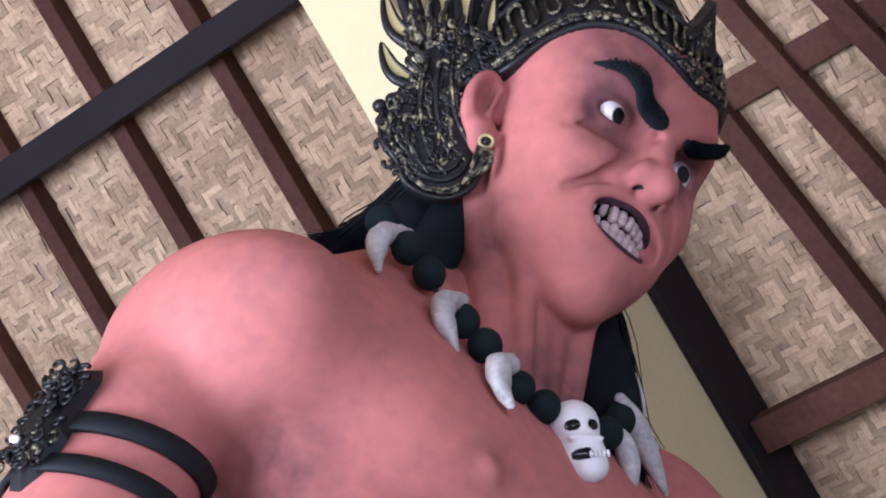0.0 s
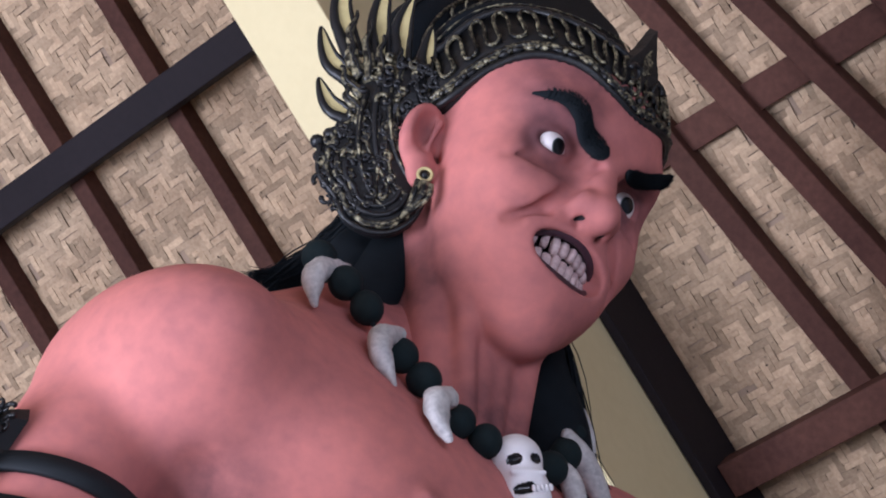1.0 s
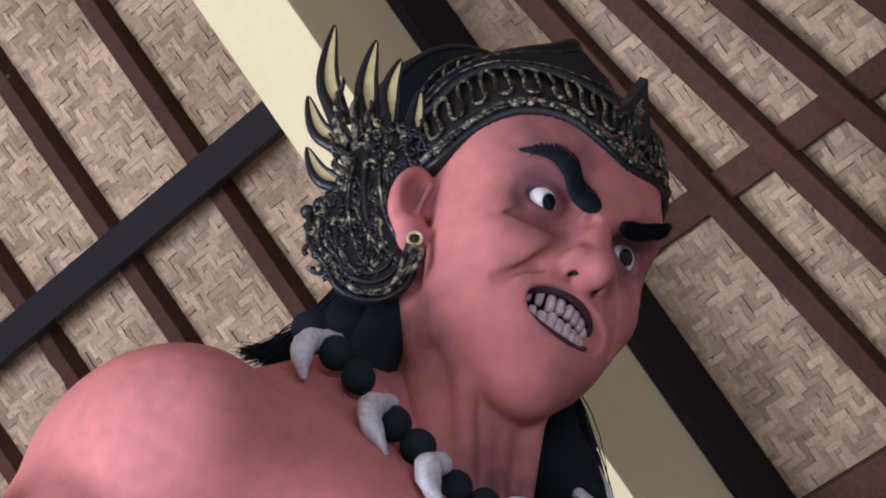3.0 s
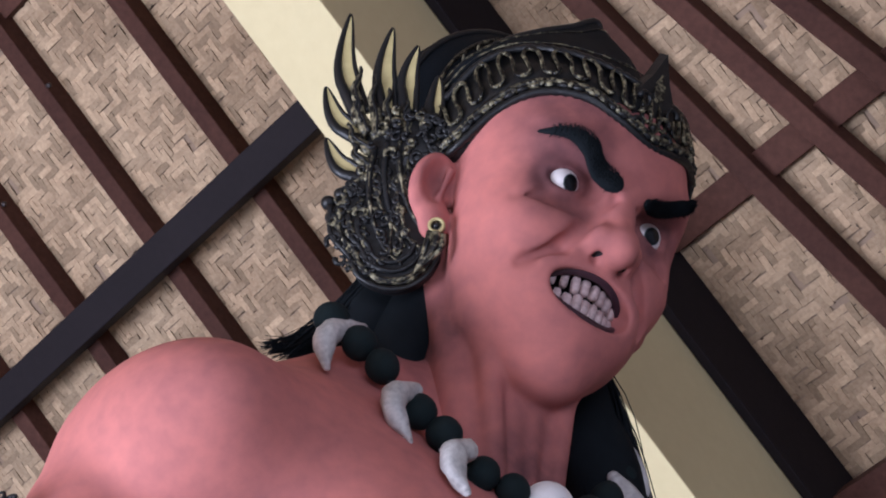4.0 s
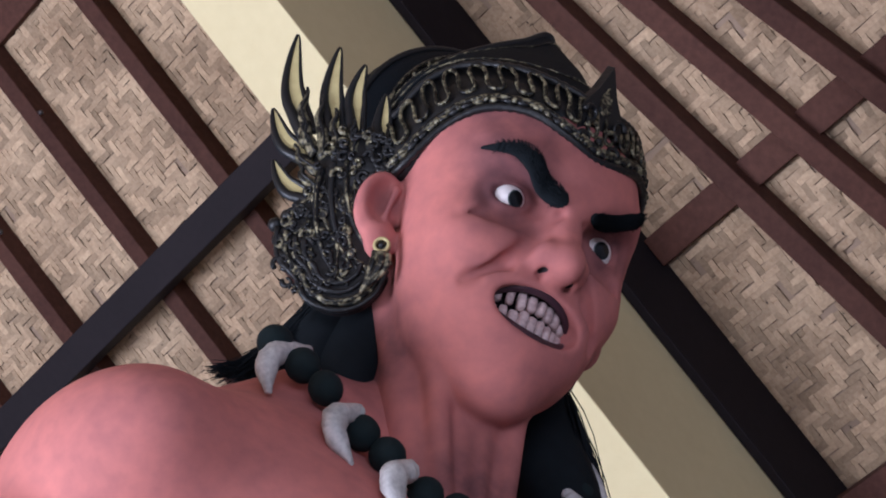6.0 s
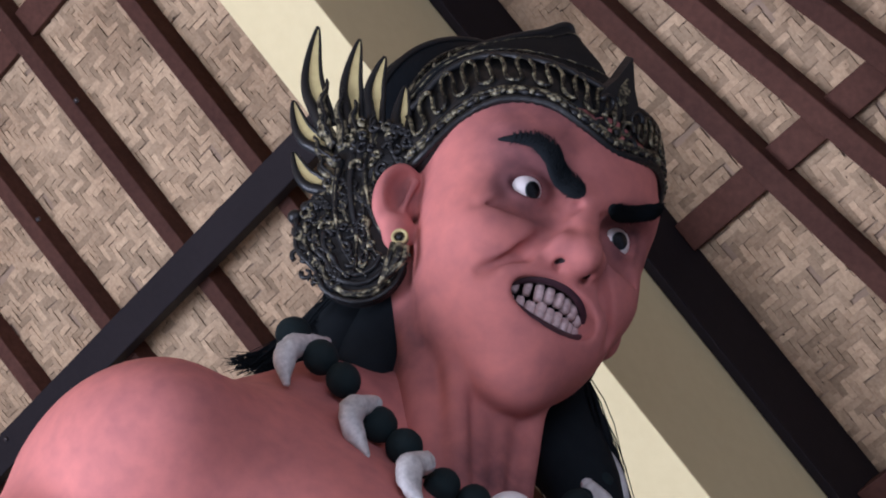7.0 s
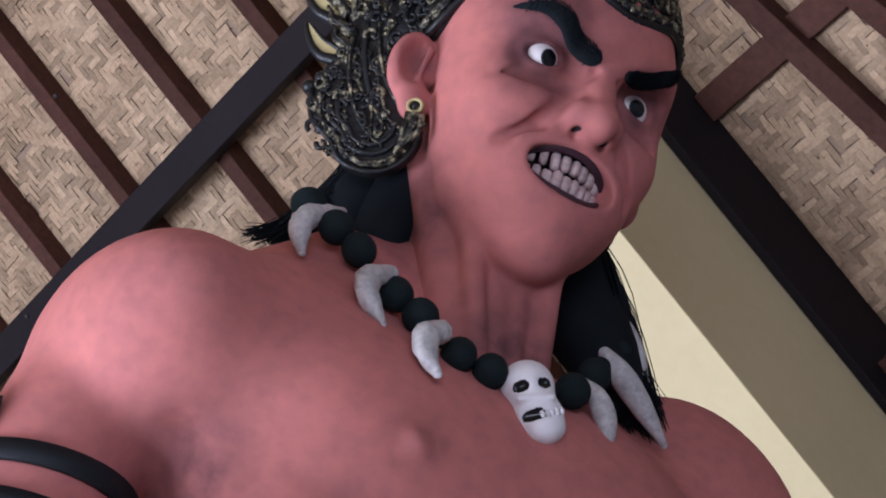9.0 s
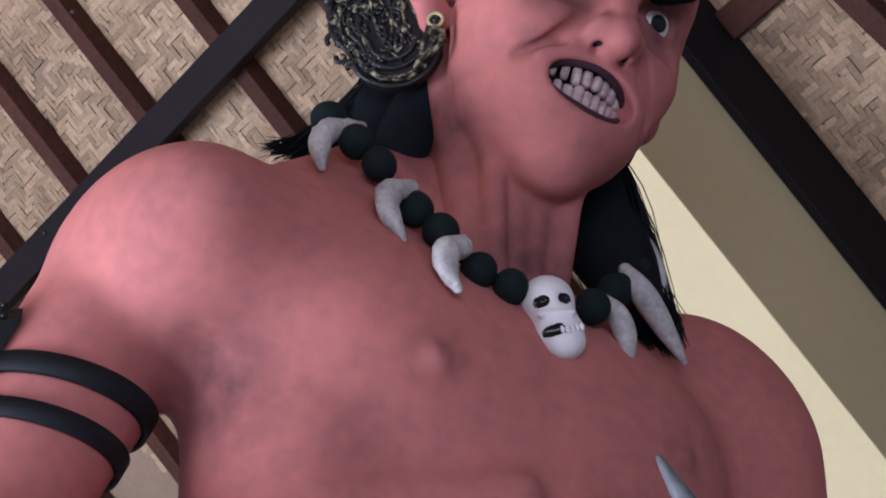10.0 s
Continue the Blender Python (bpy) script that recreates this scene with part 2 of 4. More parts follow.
def fan_rafter(p0, r0, slope):
    a, b = Vector((p0 - 0.008 + slope * (-4.0 - r0), -4.0, 0)), Vector((p0 - 0.008 + slope * (2.4 - r0), 2.4, 0))
    s = Shape()
    w = 0.053
    s.add([a + Vector((0, 0, -0.06)), a + Vector((w, 0, -0.06)), a + Vector((w, 0, 0)), a, b + Vector((0, 0, -0.06)), b + Vector((w, 0, -0.06)), b + Vector((w, 0, 0)), b],
          [(3, 2, 1, 0), (4, 5, 6, 7), (0, 1, 5, 4), (1, 2, 6, 5), (2, 3, 7, 6), (3, 0, 4, 7)])
    ob = s.make("rafter", TIMBER, ROOF, smooth=False)
    bev = ob.modifiers.new("edge", "BEVEL")
    bev.width, bev.segments = 0.003, 2
    tagged(ob, "red-brown timber rafter fanning out beside the beam", kind="structure")


for p0, r0, sl in ((-1.985, -1.1, 0.137), (-1.83, -1.235, 0.20), (-1.636, -1.2, 0.257), (-1.42, -1.2, 0.31), (-1.19, -1.2, 0.36), (-0.93, -1.2, 0.41)):
    fan_rafter(p0, r0, sl)
roof_box("purlin", (-8.5, -1.946, -0.14), (-2.455, -1.866, -0.062), DARK_TIMBER, "dark timber purlin carrying the rafters")
roof_box("batten", (-8.5, -2.69, -0.03), (-2.455, -2.615, 0.008), TIMBER, "dark timber batten above the rafters")
roof_box("batten", (-2.241, -1.222, -0.03), (5.0, -1.152, 0.008), TIMBER, "dark timber batten above the rafters")
roof_box("purlin", (-2.241, -0.545, -0.14), (5.0, -0.465, -0.062), TIMBER, "red-brown timber purlin below the rafters")

BOLT = material("rusty_bolt", (0.05, 0.04, 0.04), 0.5, 0.6, scale=60)
for p, r, d in ((-4.10, -1.925, -0.14), (-3.30, -2.41, -0.06), (-3.63, -2.28, -0.06)):
    head = Shape().tube([(p, r, d + 0.002), (p, r, d - 0.004), (p, r, d - 0.006)], [0.007, 0.007, 0.005], n=8).make("bolt", BOLT, ROOF)
    tagged(head, "small rusty bolt head in the roof timber", "bolt", "roof bolts", "structure")


def weave_mat(spans, w=0.0155):
    """Herringbone of flat split-bamboo strips, three over and three under, each visible float a thin arched slip."""
    rng = random.Random(4)
    verts, faces = [], []

    def slip(x, y, lx, ly):
        along_x = lx > ly
        if rng.random() < 0.012:
            return
        L, W = (lx, ly) if along_x else (ly, lx)
        L, W = L * rng.uniform(0.97, 1.06), W * rng.uniform(0.92, 1.05)
        a, ox, oy = rng.gauss(0, 0.03), rng.gauss(0, 0.0008), rng.gauss(0, 0.0012)
        h, tilt, n = rng.uniform(0.0018, 0.0036), rng.gauss(0, 0.0011), len(verts)
        for u, zz in ((-0.5, -0.0010), (-0.22, -h), (0.22, -h), (0.5, -0.0010)):
            for v in (-0.5, 0.5):
                px, py = u * L, v * W
                px, py = px - a * py, py + a * px
                if not along_x:
                    px, py = py, px
                verts.append(ROOF @ Vector((x + px + ox, y + py + oy, zz + tilt * v)))
        faces.extend([(n, n + 1, n + 3, n + 2), (n + 2, n + 3, n + 5, n + 4), (n + 4, n + 5, n + 7, n + 6),
                      (n, n + 2, n + 4, n + 6), (n + 1, n + 7, n + 5, n + 3)])

    for p0, p1, r0, r1 in spans:
        ni, nj = int((p1 - p0) / w), int((r1 - r0) / w)
        over = lambda i, j: ((j + (i if (i // 9) % 2 else -i)) % 6) < 3
        for i in range(ni):
            for j in range(nj):
                if over(i, j):
                    if not over(i, j - 1):
                        slip(p0 + (i + 0.5) * w, r0 + (j + 1.5) * w, w, 3 * w)
                elif i == 0 or over(i - 1, j):
                    k = 1
                    while k < 6 and not over(i + k, j):
                        k += 1
                    slip(p0 + (i + k / 2) * w, r0 + (j + 0.5) * w, k * w, w)
    plain = len(faces)
    for p0, p1, r0, r1 in spans:
        # dark knots and chipped ends, thin slivers on the strips
        for _ in range(int((p1 - p0) * (r1 - r0) * 130)):
            x, y, a, n = rng.uniform(p0, p1), rng.uniform(r0, r1), rng.choice((0.0, 1.57)) + rng.gauss(0, 0.15), len(verts)
            L, W = rng.uniform(0.002, 0.007), rng.uniform(0.0008, 0.0022)
            c, d = math.cos(a), math.sin(a)
            for u, v, h in ((-L, 0, -0.0030), (0, -W, -0.0042), (L, 0, -0.0030), (0, W, -0.0042)):
                verts.append(ROOF @ Vector((x + u * c - v * d, y + u * d + v * c, h)))
            faces.append((n, n + 1, n + 2, n + 3))
    me = bpy.data.meshes.new("weave")
    me.from_pydata([tuple(v) for v in verts], [], faces)
    me.materials.append(BAMBOO)
    me.materials.append(KNOT)
    me.polygons.foreach_set("material_index", np.array([0] * plain + [1] * (len(faces) - plain), dtype=np.int32))
    me.update()
    return tagged(new("weave", me), "pale herringbone woven bamboo mat above the rafters", "mat", kind="stuff")


weave_mat([(-4.45, -2.47, -3.0, -1.25), (-2.245, -1.1, -2.2, 0.0)])


# ---- the statue: a smooth union of rounded forms ----
def field(prims, lo, hi, step):
    """Signed distance on a grid. A prim: kind, numbers, blend width, +1 to add or -1 to cut."""
    ax = [np.arange(a, b + step, step, dtype=np.float32) for a, b in zip(lo, hi)]
    F = np.full([len(a) for a in ax], 1.0, dtype=np.float32)
    for kind, num, k, sign in prims:
        num = [np.array(q, dtype=np.float32) if hasattr(q, "__len__") else q for q in num]
        if kind == "ball":
            c, r = num[0], num[1] if hasattr(num[1], "__len__") else np.full(3, num[1], dtype=np.float32)
            ext = (c - r, c + r)
            if len(num) > 2:
                ext = (c - max(r), c + max(r))
        else:
            rr = max(num[2], num[3])
            ext = (np.minimum(num[0], num[1]) - rr, np.maximum(num[0], num[1]) + rr)
        pad = k + 4 * step + 0.02
        sl = []
        for i in range(3):
            i0 = int(np.clip((ext[0][i] - pad - lo[i]) / step, 0, len(ax[i])))
            i1 = int(np.clip((ext[1][i] + pad - lo[i]) / step + 1, 0, len(ax[i])))
            sl.append(slice(i0, i1))
        if any(s.stop <= s.start for s in sl):
            continue
        X, Y, Z = np.meshgrid(ax[0][sl[0]], ax[1][sl[1]], ax[2][sl[2]], indexing="ij")
        if kind == "ball":
            q = np.stack([X - c[0], Y - c[1], Z - c[2]], -1)
            if len(num) > 2:
                q = q @ np.array(Euler([radians(float(a)) for a in num[2]]).to_matrix(), dtype=np.float32)
            k0 = np.sqrt(((q / r) ** 2).sum(-1))
            k1 = np.sqrt(((q / (r * r)) ** 2).sum(-1)) + 1e-9
            d = k0 * (k0 - 1) / k1
        else:
            a, b, ra, rb = num
            ab = b - a
            q = np.stack([X - a[0], Y - a[1], Z - a[2]], -1)
            h = np.clip((q @ ab) / (ab @ ab), 0, 1)
            d = np.sqrt(((q - h[..., None] * ab) ** 2).sum(-1)) - (ra + (rb - ra) * h)
        G = F[sl[0], sl[1], sl[2]]
        if sign > 0:
            h = np.clip(0.5 + 0.5 * (G - d) / k, 0, 1)
            F[sl[0], sl[1], sl[2]] = G + (d - G) * h - k * h * (1 - h)
        else:
            h = np.clip(0.5 - 0.5 * (G + d) / k, 0, 1)
            F[sl[0], sl[1], sl[2]] = G + (-d - G) * h + k * h * (1 - h)
    return F


def surface(F, lo, step):
    """The zero surface of a grid as quads."""
    nx, ny, nz = F.shape
    ins = F < 0
    acc = np.zeros((nx - 1, ny - 1, nz - 1, 3), dtype=np.float32)
    cnt = np.zeros((nx - 1, ny - 1, nz - 1), dtype=np.float32)
    for axis in range(3):
        o1, o2 = [i for i in range(3) if i != axis]
        for u in (0, 1):
            for w in (0, 1):
                s0, s1 = [None] * 3, [None] * 3
                s0[axis], s1[axis] = slice(0, -1), slice(1, None)
                for o, e in ((o1, u), (o2, w)):
                    s0[o] = s1[o] = slice(e, F.shape[o] - 1 + e)
                A, B = F[tuple(s0)], F[tuple(s1)]
                cr = (A < 0) != (B < 0)
                t = np.where(cr, A / np.where(cr, A - B, 1), 0)
                acc[..., axis] += t * cr
                acc[..., o1] += u * cr
                acc[..., o2] += w * cr
                cnt += cr
    act = cnt > 0
    idx = np.full(act.shape, -1, dtype=np.int64)
    idx[act] = np.arange(act.sum())
    cells = np.argwhere(act)
    verts = (cells + acc[act] / cnt[act][:, None]) * step + np.array(lo)
    faces = []
    for axis in range(3):
        o1, o2 = (axis + 1) % 3, (axis + 2) % 3
        s0, s1 = [slice(None)] * 3, [slice(None)] * 3
        s0[axis], s1[axis] = slice(0, -1), slice(1, None)
        cr = ins[tuple(s0)] != ins[tuple(s1)]
        e = np.argwhere(cr)
        e = e[(e[:, o1] > 0) & (e[:, o2] > 0) & (e[:, o1] < F.shape[o1] - 1) & (e[:, o2] < F.shape[o2] - 1)]
        quad = []
        for d1, d2 in ((-1, -1), (0, -1), (0, 0), (-1, 0)):
            q = e.copy()
            q[:, o1] += d1
            q[:, o2] += d2
            quad.append(idx[q[:, 0], q[:, 1], q[:, 2]])
        quad = np.stack(quad, 1)
        flip = ~ins[e[:, 0], e[:, 1], e[:, 2]]
        quad[flip] = quad[flip][:, ::-1]
        faces.append(quad[(quad >= 0).all(1)])
    return verts, np.concatenate(faces)


def both(kind, *num, k=0.03, sign=1):
    """A prim and its mirror image across the middle of the head."""
    flip = lambda q: (-q[0], *q[1:])
    if kind == "ball":
        m = [flip(num[0]), num[1]] + ([(num[2][0], -num[2][1], -num[2][2])] if len(num) > 2 else [])
    else:
        m = [flip(num[0]), flip(num[1]), num[2], num[3]]
    return [(kind, list(num), k, sign), (kind, m, k, sign)]


EYE = Vector((0.084, -0.022, 0.0))
NECK_BASE = tuple(HEAD.inverted() @ BODY @ Vector((-0.05, -0.11, -0.02)))
throat = lambda *p: tuple(HEAD.inverted() @ BODY @ Vector(p))
head_forms = [
    ("ball", [(0, -0.185, 0.085), (0.190, 0.235, 0.195)], 0.02, 1),
    ("ball", [(0, -0.10, 0.03), (0.178, 0.130, 0.16)], 0.04, 1),
    ("ball", [(0, -0.100, -0.055), (0.179, 0.112, 0.150)], 0.04, 1),
    ("ball", [(0, -0.095, -0.148), (0.152, 0.122, 0.140)], 0.05, 1),
    ("ball", [(0, -0.035, -0.252), (0.062, 0.054, 0.055)], 0.05, 1),
    # the neck, with its cords, grows out of the jaw
    ("cap", [(-0.026, -0.228, -0.06), (-0.010, -0.240, -0.27), 0.108, 0.100], 0.03, 1),
    ("cap", [(0, -0.205, -0.13), NECK_BASE, 0.112, 0.125], 0.022, 1),
    ("cap", [(-0.150, -0.215, -0.10), throat(-0.100, 0.006, 0.00), 0.018, 0.020], 0.03, 1),
    ("cap", [(-0.085, -0.100, -0.20), throat(-0.085, 0.024, 0.00), 0.017, 0.017], 0.016, 1),
    ("cap", [(-0.030, -0.095, -0.24), throat(-0.055, 0.022, 0.00), 0.012, 0.015], 0.012, 1),
    ("cap", [(0.015, -0.090, -0.25), throat(-0.030, 0.024, 0.00), 0.011, 0.013], 0.012, 1),
    ("cap", [(0.070, -0.090, -0.20), throat(0.010, 0.020, 0.00), 0.018, 0.018], 0.016, 1),
    ("ball", [(0, -0.022, 0.062), (0.135, 0.045, 0.033)], 0.04, 1),
    ("ball", [(0, -0.022, -0.155), (0.105, 0.045, 0.072)], 0.05, 1),
    *both("ball", (0.094, -0.044, -0.076), (0.062, 0.049, 0.050), k=0.05),
    # nose: a hooked bridge, a heavy tip and flared wings
    ("cap", [(0, 0.000, 0.035), (0, 0.050, -0.066), 0.018, 0.022], 0.03, 1),
    ("ball", [(0, 0.056, -0.082), (0.025, 0.028, 0.025)], 0.022, 1),
    *both("ball", (0.031, 0.026, -0.073), (0.020, 0.032, 0.024), k=0.016),
    *both("ball", (0.086, 0.016, 0.0), (0.050, 0.032, 0.032), k=0.03, sign=-1),
    *both("ball", (0.084, -0.020, 0.0), (0.039, 0.032, 0.032), k=0.014),
    *both("ball", (0.092, 0.012, 0.001), (0.037, 0.026, 0.0175), (0, 8, 0), k=0.005, sign=-1),
    *both("cap", (0.050, 0.024, -0.036), (0.112, 0.006, -0.042), 0.005, 0.004, k=0.024, sign=-1),
    *both("cap", (0.112, 0.006, -0.034), (0.145, -0.025, -0.060), 0.002, 0.001, k=0.022, sign=-1),
    *both("ball", (0.025, 0.038, -0.101), (0.005, 0.014, 0.009), k=0.005, sign=-1),
    # folds from the nose past the mouth
    *both("cap", (0.047, 0.032, -0.050), (0.074, 0.018, -0.104), 0.013, 0.010, k=0.010, sign=-1),
    *both("cap", (0.074, 0.018, -0.104), (0.120, -0.008, -0.150), 0.010, 0.003, k=0.014, sign=-1),
    *both("cap", (0.116, 0.010, -0.146), (0.124, 0.002, -0.190), 0.004, 0.002, k=0.022, sign=-1),
    *both("cap", (0.020, 0.034, -0.004), (0.050, 0.024, -0.040), 0.005, 0.004, k=0.014, sign=-1),
    ("cap", [(-0.012, 0.020, 0.03), (-0.016, 0.02, 0.075), 0.003, 0.002], 0.010, -1),
    ("cap", [(0.012, 0.020, 0.03), (0.016, 0.02, 0.075), 0.003, 0.002], 0.010, -1),
    ("ball", [(0, 0.02, -0.157), (0.076, 0.05, 0.036)], 0.010, -1),
    # ears: a standing shell with a rim and a hollow, and a full lobe
    ("ball", [(-0.206, -0.160, -0.040), (0.042, 0.019, 0.056), (0, 10, -10)], 0.012, 1),
    ("ball", [(-0.194, -0.146, -0.096), (0.025, 0.017, 0.030)], 0.016, 1),
    ("ball", [(-0.209, -0.140, -0.030), (0.029, 0.016, 0.040), (0, 10, -10)], 0.008, -1),
    ("cap", [(-0.192, -0.146, -0.010), (-0.199, -0.144, -0.060), 0.006, 0.004], 0.010, 1),
    ("ball", [(0.190, -0.163, -0.036), (0.019, 0.052, 0.066), (0, 0, -28)], 0.014, 1),
    ("ball", [(0.188, -0.130, -0.094), (0.017, 0.028, 0.034), (0, 0, -20)], 0.020, 1),
]
lo, hi, st = (-0.27, -0.46, -0.60), (0.30, 0.11, 0.30), 0.004
hv, hf = surface(field(head_forms, lo, hi, st), lo, st)

body_forms = [
    ("ball", [(-0.05, -0.20, -0.32), (0.33, 0.25, 0.36)], 0.05, 1),
    ("ball", [(-0.05, -0.17, -0.80), (0.30, 0.20, 0.42)], 0.10, 1),
    ("ball", [(-0.24, -0.10, -0.10), (0.22, 0.185, 0.19), (0, 0, 14)], 0.16, 1),
    ("ball", [(0.14, -0.13, -0.13), (0.24, 0.20, 0.22), (0, 0, -10)], 0.20, 1),
    ("ball", [(-0.05, -0.17, 0.06), (0.26, 0.17, 0.15)], 0.10, 1),
    ("cap", [(-0.05, -0.11, -0.02), tuple(BODY.inverted() @ HEAD @ Vector((0, -0.205, -0.20))), 0.105, 0.085], 0.05, 1),
    ("cap", [(-0.224, -0.111, 0.196), (-0.425, -0.214, 0.071), 0.104, 0.120], 0.12, 1),
    ("cap", [(0.02, -0.24, 0.165), (0.36, -0.20, 0.10), 0.10, 0.138], 0.12, 1),
    ("ball", [(0.43, -0.17, 0.04), (0.17, 0.17, 0.20)], 0.12, 1),
    ("ball", [(-0.521, -0.147, 0.011), (0.127, 0.215, 0.125)], 0.12, 1),
    ("cap", [(-0.34, -0.105, 0.010), (-0.47, -0.130, 0.000), 0.128, 0.124], 0.12, 1),
    ("ball", [(-0.335, -0.150, -0.34), (0.115, 0.140, 0.26)], 0.08, 1),
    # the hollow under the arm, then the arm beside it
    ("cap", [(-0.500, -0.075, -0.175), (-0.520, -0.09, -0.62), 0.024, 0.050], 0.03, -1),
    ("cap", [(-0.530, -0.190, 0.00), (-0.715, -0.310, -0.45), 0.118, 0.102], 0.022, 1),
    ("cap", [(0.47, -0.17, 0.00), (0.54, -0.14, -0.55), 0.145, 0.112], 0.08, 1),
    ("cap", [(-0.71, -0.30, -0.47), (-0.24, 0.44, -0.92), 0.110, 0.08], 0.05, 1),
    ("ball", [(-0.21, 0.49, -0.90), (0.10, 0.09, 0.09)], 0.05, 1),
    ("cap", [(-0.05, 0.135, -0.05), (-0.05, 0.15, -0.40), 0.010, 0.016], 0.06, -1),
    ("cap", [(-0.10, 0.066, -0.34), (-0.34, -0.03, -0.38), 0.024, 0.022], 0.038, 1),
    ("cap", [(-0.10, 0.068, -0.41), (-0.34, -0.03, -0.46), 0.024, 0.022], 0.038, 1),
    ("cap", [(-0.10, 0.068, -0.48), (-0.34, -0.03, -0.54), 0.024, 0.022], 0.038, 1),
    ("cap", [(0.00, 0.066, -0.34), (0.26, -0.01, -0.37), 0.024, 0.022], 0.038, 1),
    ("cap", [(0.00, 0.068, -0.41), (0.26, -0.01, -0.45), 0.024, 0.022], 0.038, 1),
    ("cap", [(-0.38, 0.02, -0.235), (-0.28, 0.075, -0.280), 0.002, 0.003], 0.030, -1),
    ("cap", [(-0.28, 0.075, -0.280), (-0.16, 0.100, -0.275), 0.003, 0.002], 0.030, -1),
    ("ball", [(-0.230, 0.074, -0.180), (0.017, 0.022, 0.014)], 0.020, 1),
    ("ball", [(0.18, 0.068, -0.198), (0.013, 0.022, 0.011)], 0.014, 1),
]
lo, hi, st = (-1.0, -0.62, -1.28), (0.80, 0.66, 0.60), 0.010
bv, bf = surface(field(body_forms, lo, hi, st), lo, st)


airbrush_and_shade(SKIN, [(tuple(HEAD @ Vector((sx * 0.095, 0.0, 0.008))), 0.02, 0.085, 1.5) for sx in (-1, 1)] + [(tuple(HEAD @ Vector((sx * 0.06, 0.02, -0.05))), 0.0, 0.05, 1.0) for sx in (-1, 1)] + [(tuple(BODY @ Vector((-0.230, 0.11, -0.180))), 0.005, 0.075, 0.8), (tuple(BODY @ Vector((0.18, 0.10, -0.195))), 0.005, 0.075, 0.8),
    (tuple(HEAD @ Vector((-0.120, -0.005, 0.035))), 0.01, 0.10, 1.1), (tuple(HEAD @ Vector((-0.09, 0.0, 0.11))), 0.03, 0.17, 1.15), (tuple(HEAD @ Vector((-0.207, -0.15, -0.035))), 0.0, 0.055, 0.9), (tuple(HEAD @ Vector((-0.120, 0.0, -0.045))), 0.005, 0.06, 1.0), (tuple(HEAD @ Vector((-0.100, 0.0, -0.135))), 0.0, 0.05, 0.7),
    # throat, neck side, armpit and under-chest: partly shade put into the paint
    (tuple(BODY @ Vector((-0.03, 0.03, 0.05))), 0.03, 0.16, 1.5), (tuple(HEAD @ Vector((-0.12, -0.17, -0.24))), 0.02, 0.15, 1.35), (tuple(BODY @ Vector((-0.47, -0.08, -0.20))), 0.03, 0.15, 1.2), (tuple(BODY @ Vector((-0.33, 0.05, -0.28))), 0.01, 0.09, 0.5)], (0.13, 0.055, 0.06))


def mouth_out(x):
    return 0.022 - 5.5 * x * x


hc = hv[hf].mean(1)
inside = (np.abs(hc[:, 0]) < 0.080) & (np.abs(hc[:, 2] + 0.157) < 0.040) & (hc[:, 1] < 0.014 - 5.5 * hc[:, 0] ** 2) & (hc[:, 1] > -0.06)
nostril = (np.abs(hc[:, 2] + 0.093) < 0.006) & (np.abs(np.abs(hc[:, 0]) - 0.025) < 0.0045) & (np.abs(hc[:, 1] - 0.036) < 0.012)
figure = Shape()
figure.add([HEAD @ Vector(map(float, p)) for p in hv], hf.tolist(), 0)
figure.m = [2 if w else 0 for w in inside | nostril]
figure.add([BODY @ Vector(map(float, p)) for p in bv], bf.tolist(), 0)


def on_head(shape, mat):
    figure.add([HEAD @ p for p in shape.v], shape.f, mat)


# lips, two rows of uneven teeth, eyes and brows, all of the one statue
ring = []
for i in range(40):
    a = 2 * math.pi * i / 40
    x, z = 0.081 * math.cos(a), 0.038 * math.sin(a) * (1.0 - 0.25 * abs(math.cos(a)) ** 3)
    ring.append((x, mouth_out(x) - 0.001, -0.156 + z))
on_head(Shape().tube(ring, 0.0085, n=10, flat=1.25, closed=True), 1)
rng = random.Random(7)
for row, z0, hgt in ((0, -0.1405, 0.028), (1, -0.1700, 0.029)):
    n = 8 if row == 0 else 9
    for i in range(n):
        x = (i - (n - 1) / 2) * (0.0162 if row == 0 else 0.0148)
        t = Shape().ball((0, 0, 0), 1.0, n=10)
        wx, wz, ang = rng.uniform(0.0062, 0.0082), hgt / 2 * rng.uniform(0.82, 1.08), math.atan(-11 * x) + rng.gauss(0, 0.16)
        m = Matrix.Translation((x, mouth_out(x) - 0.013 + rng.gauss(0, 0.0012), z0 + rng.gauss(0, 0.001))) @ Matrix.Rotation(ang, 4, "Z") @ Matrix.Rotation(rng.gauss(0, 0.06), 4, "Y")
        sq = lambda c, p: math.copysign(abs(c) ** p, c)
        t.v = [m @ Vector((sq(p.x, 0.5) * wx, sq(p.y, 0.7) * 0.008, sq(p.z, 0.5) * wz)) for p in t.v]
        on_head(t, 3)
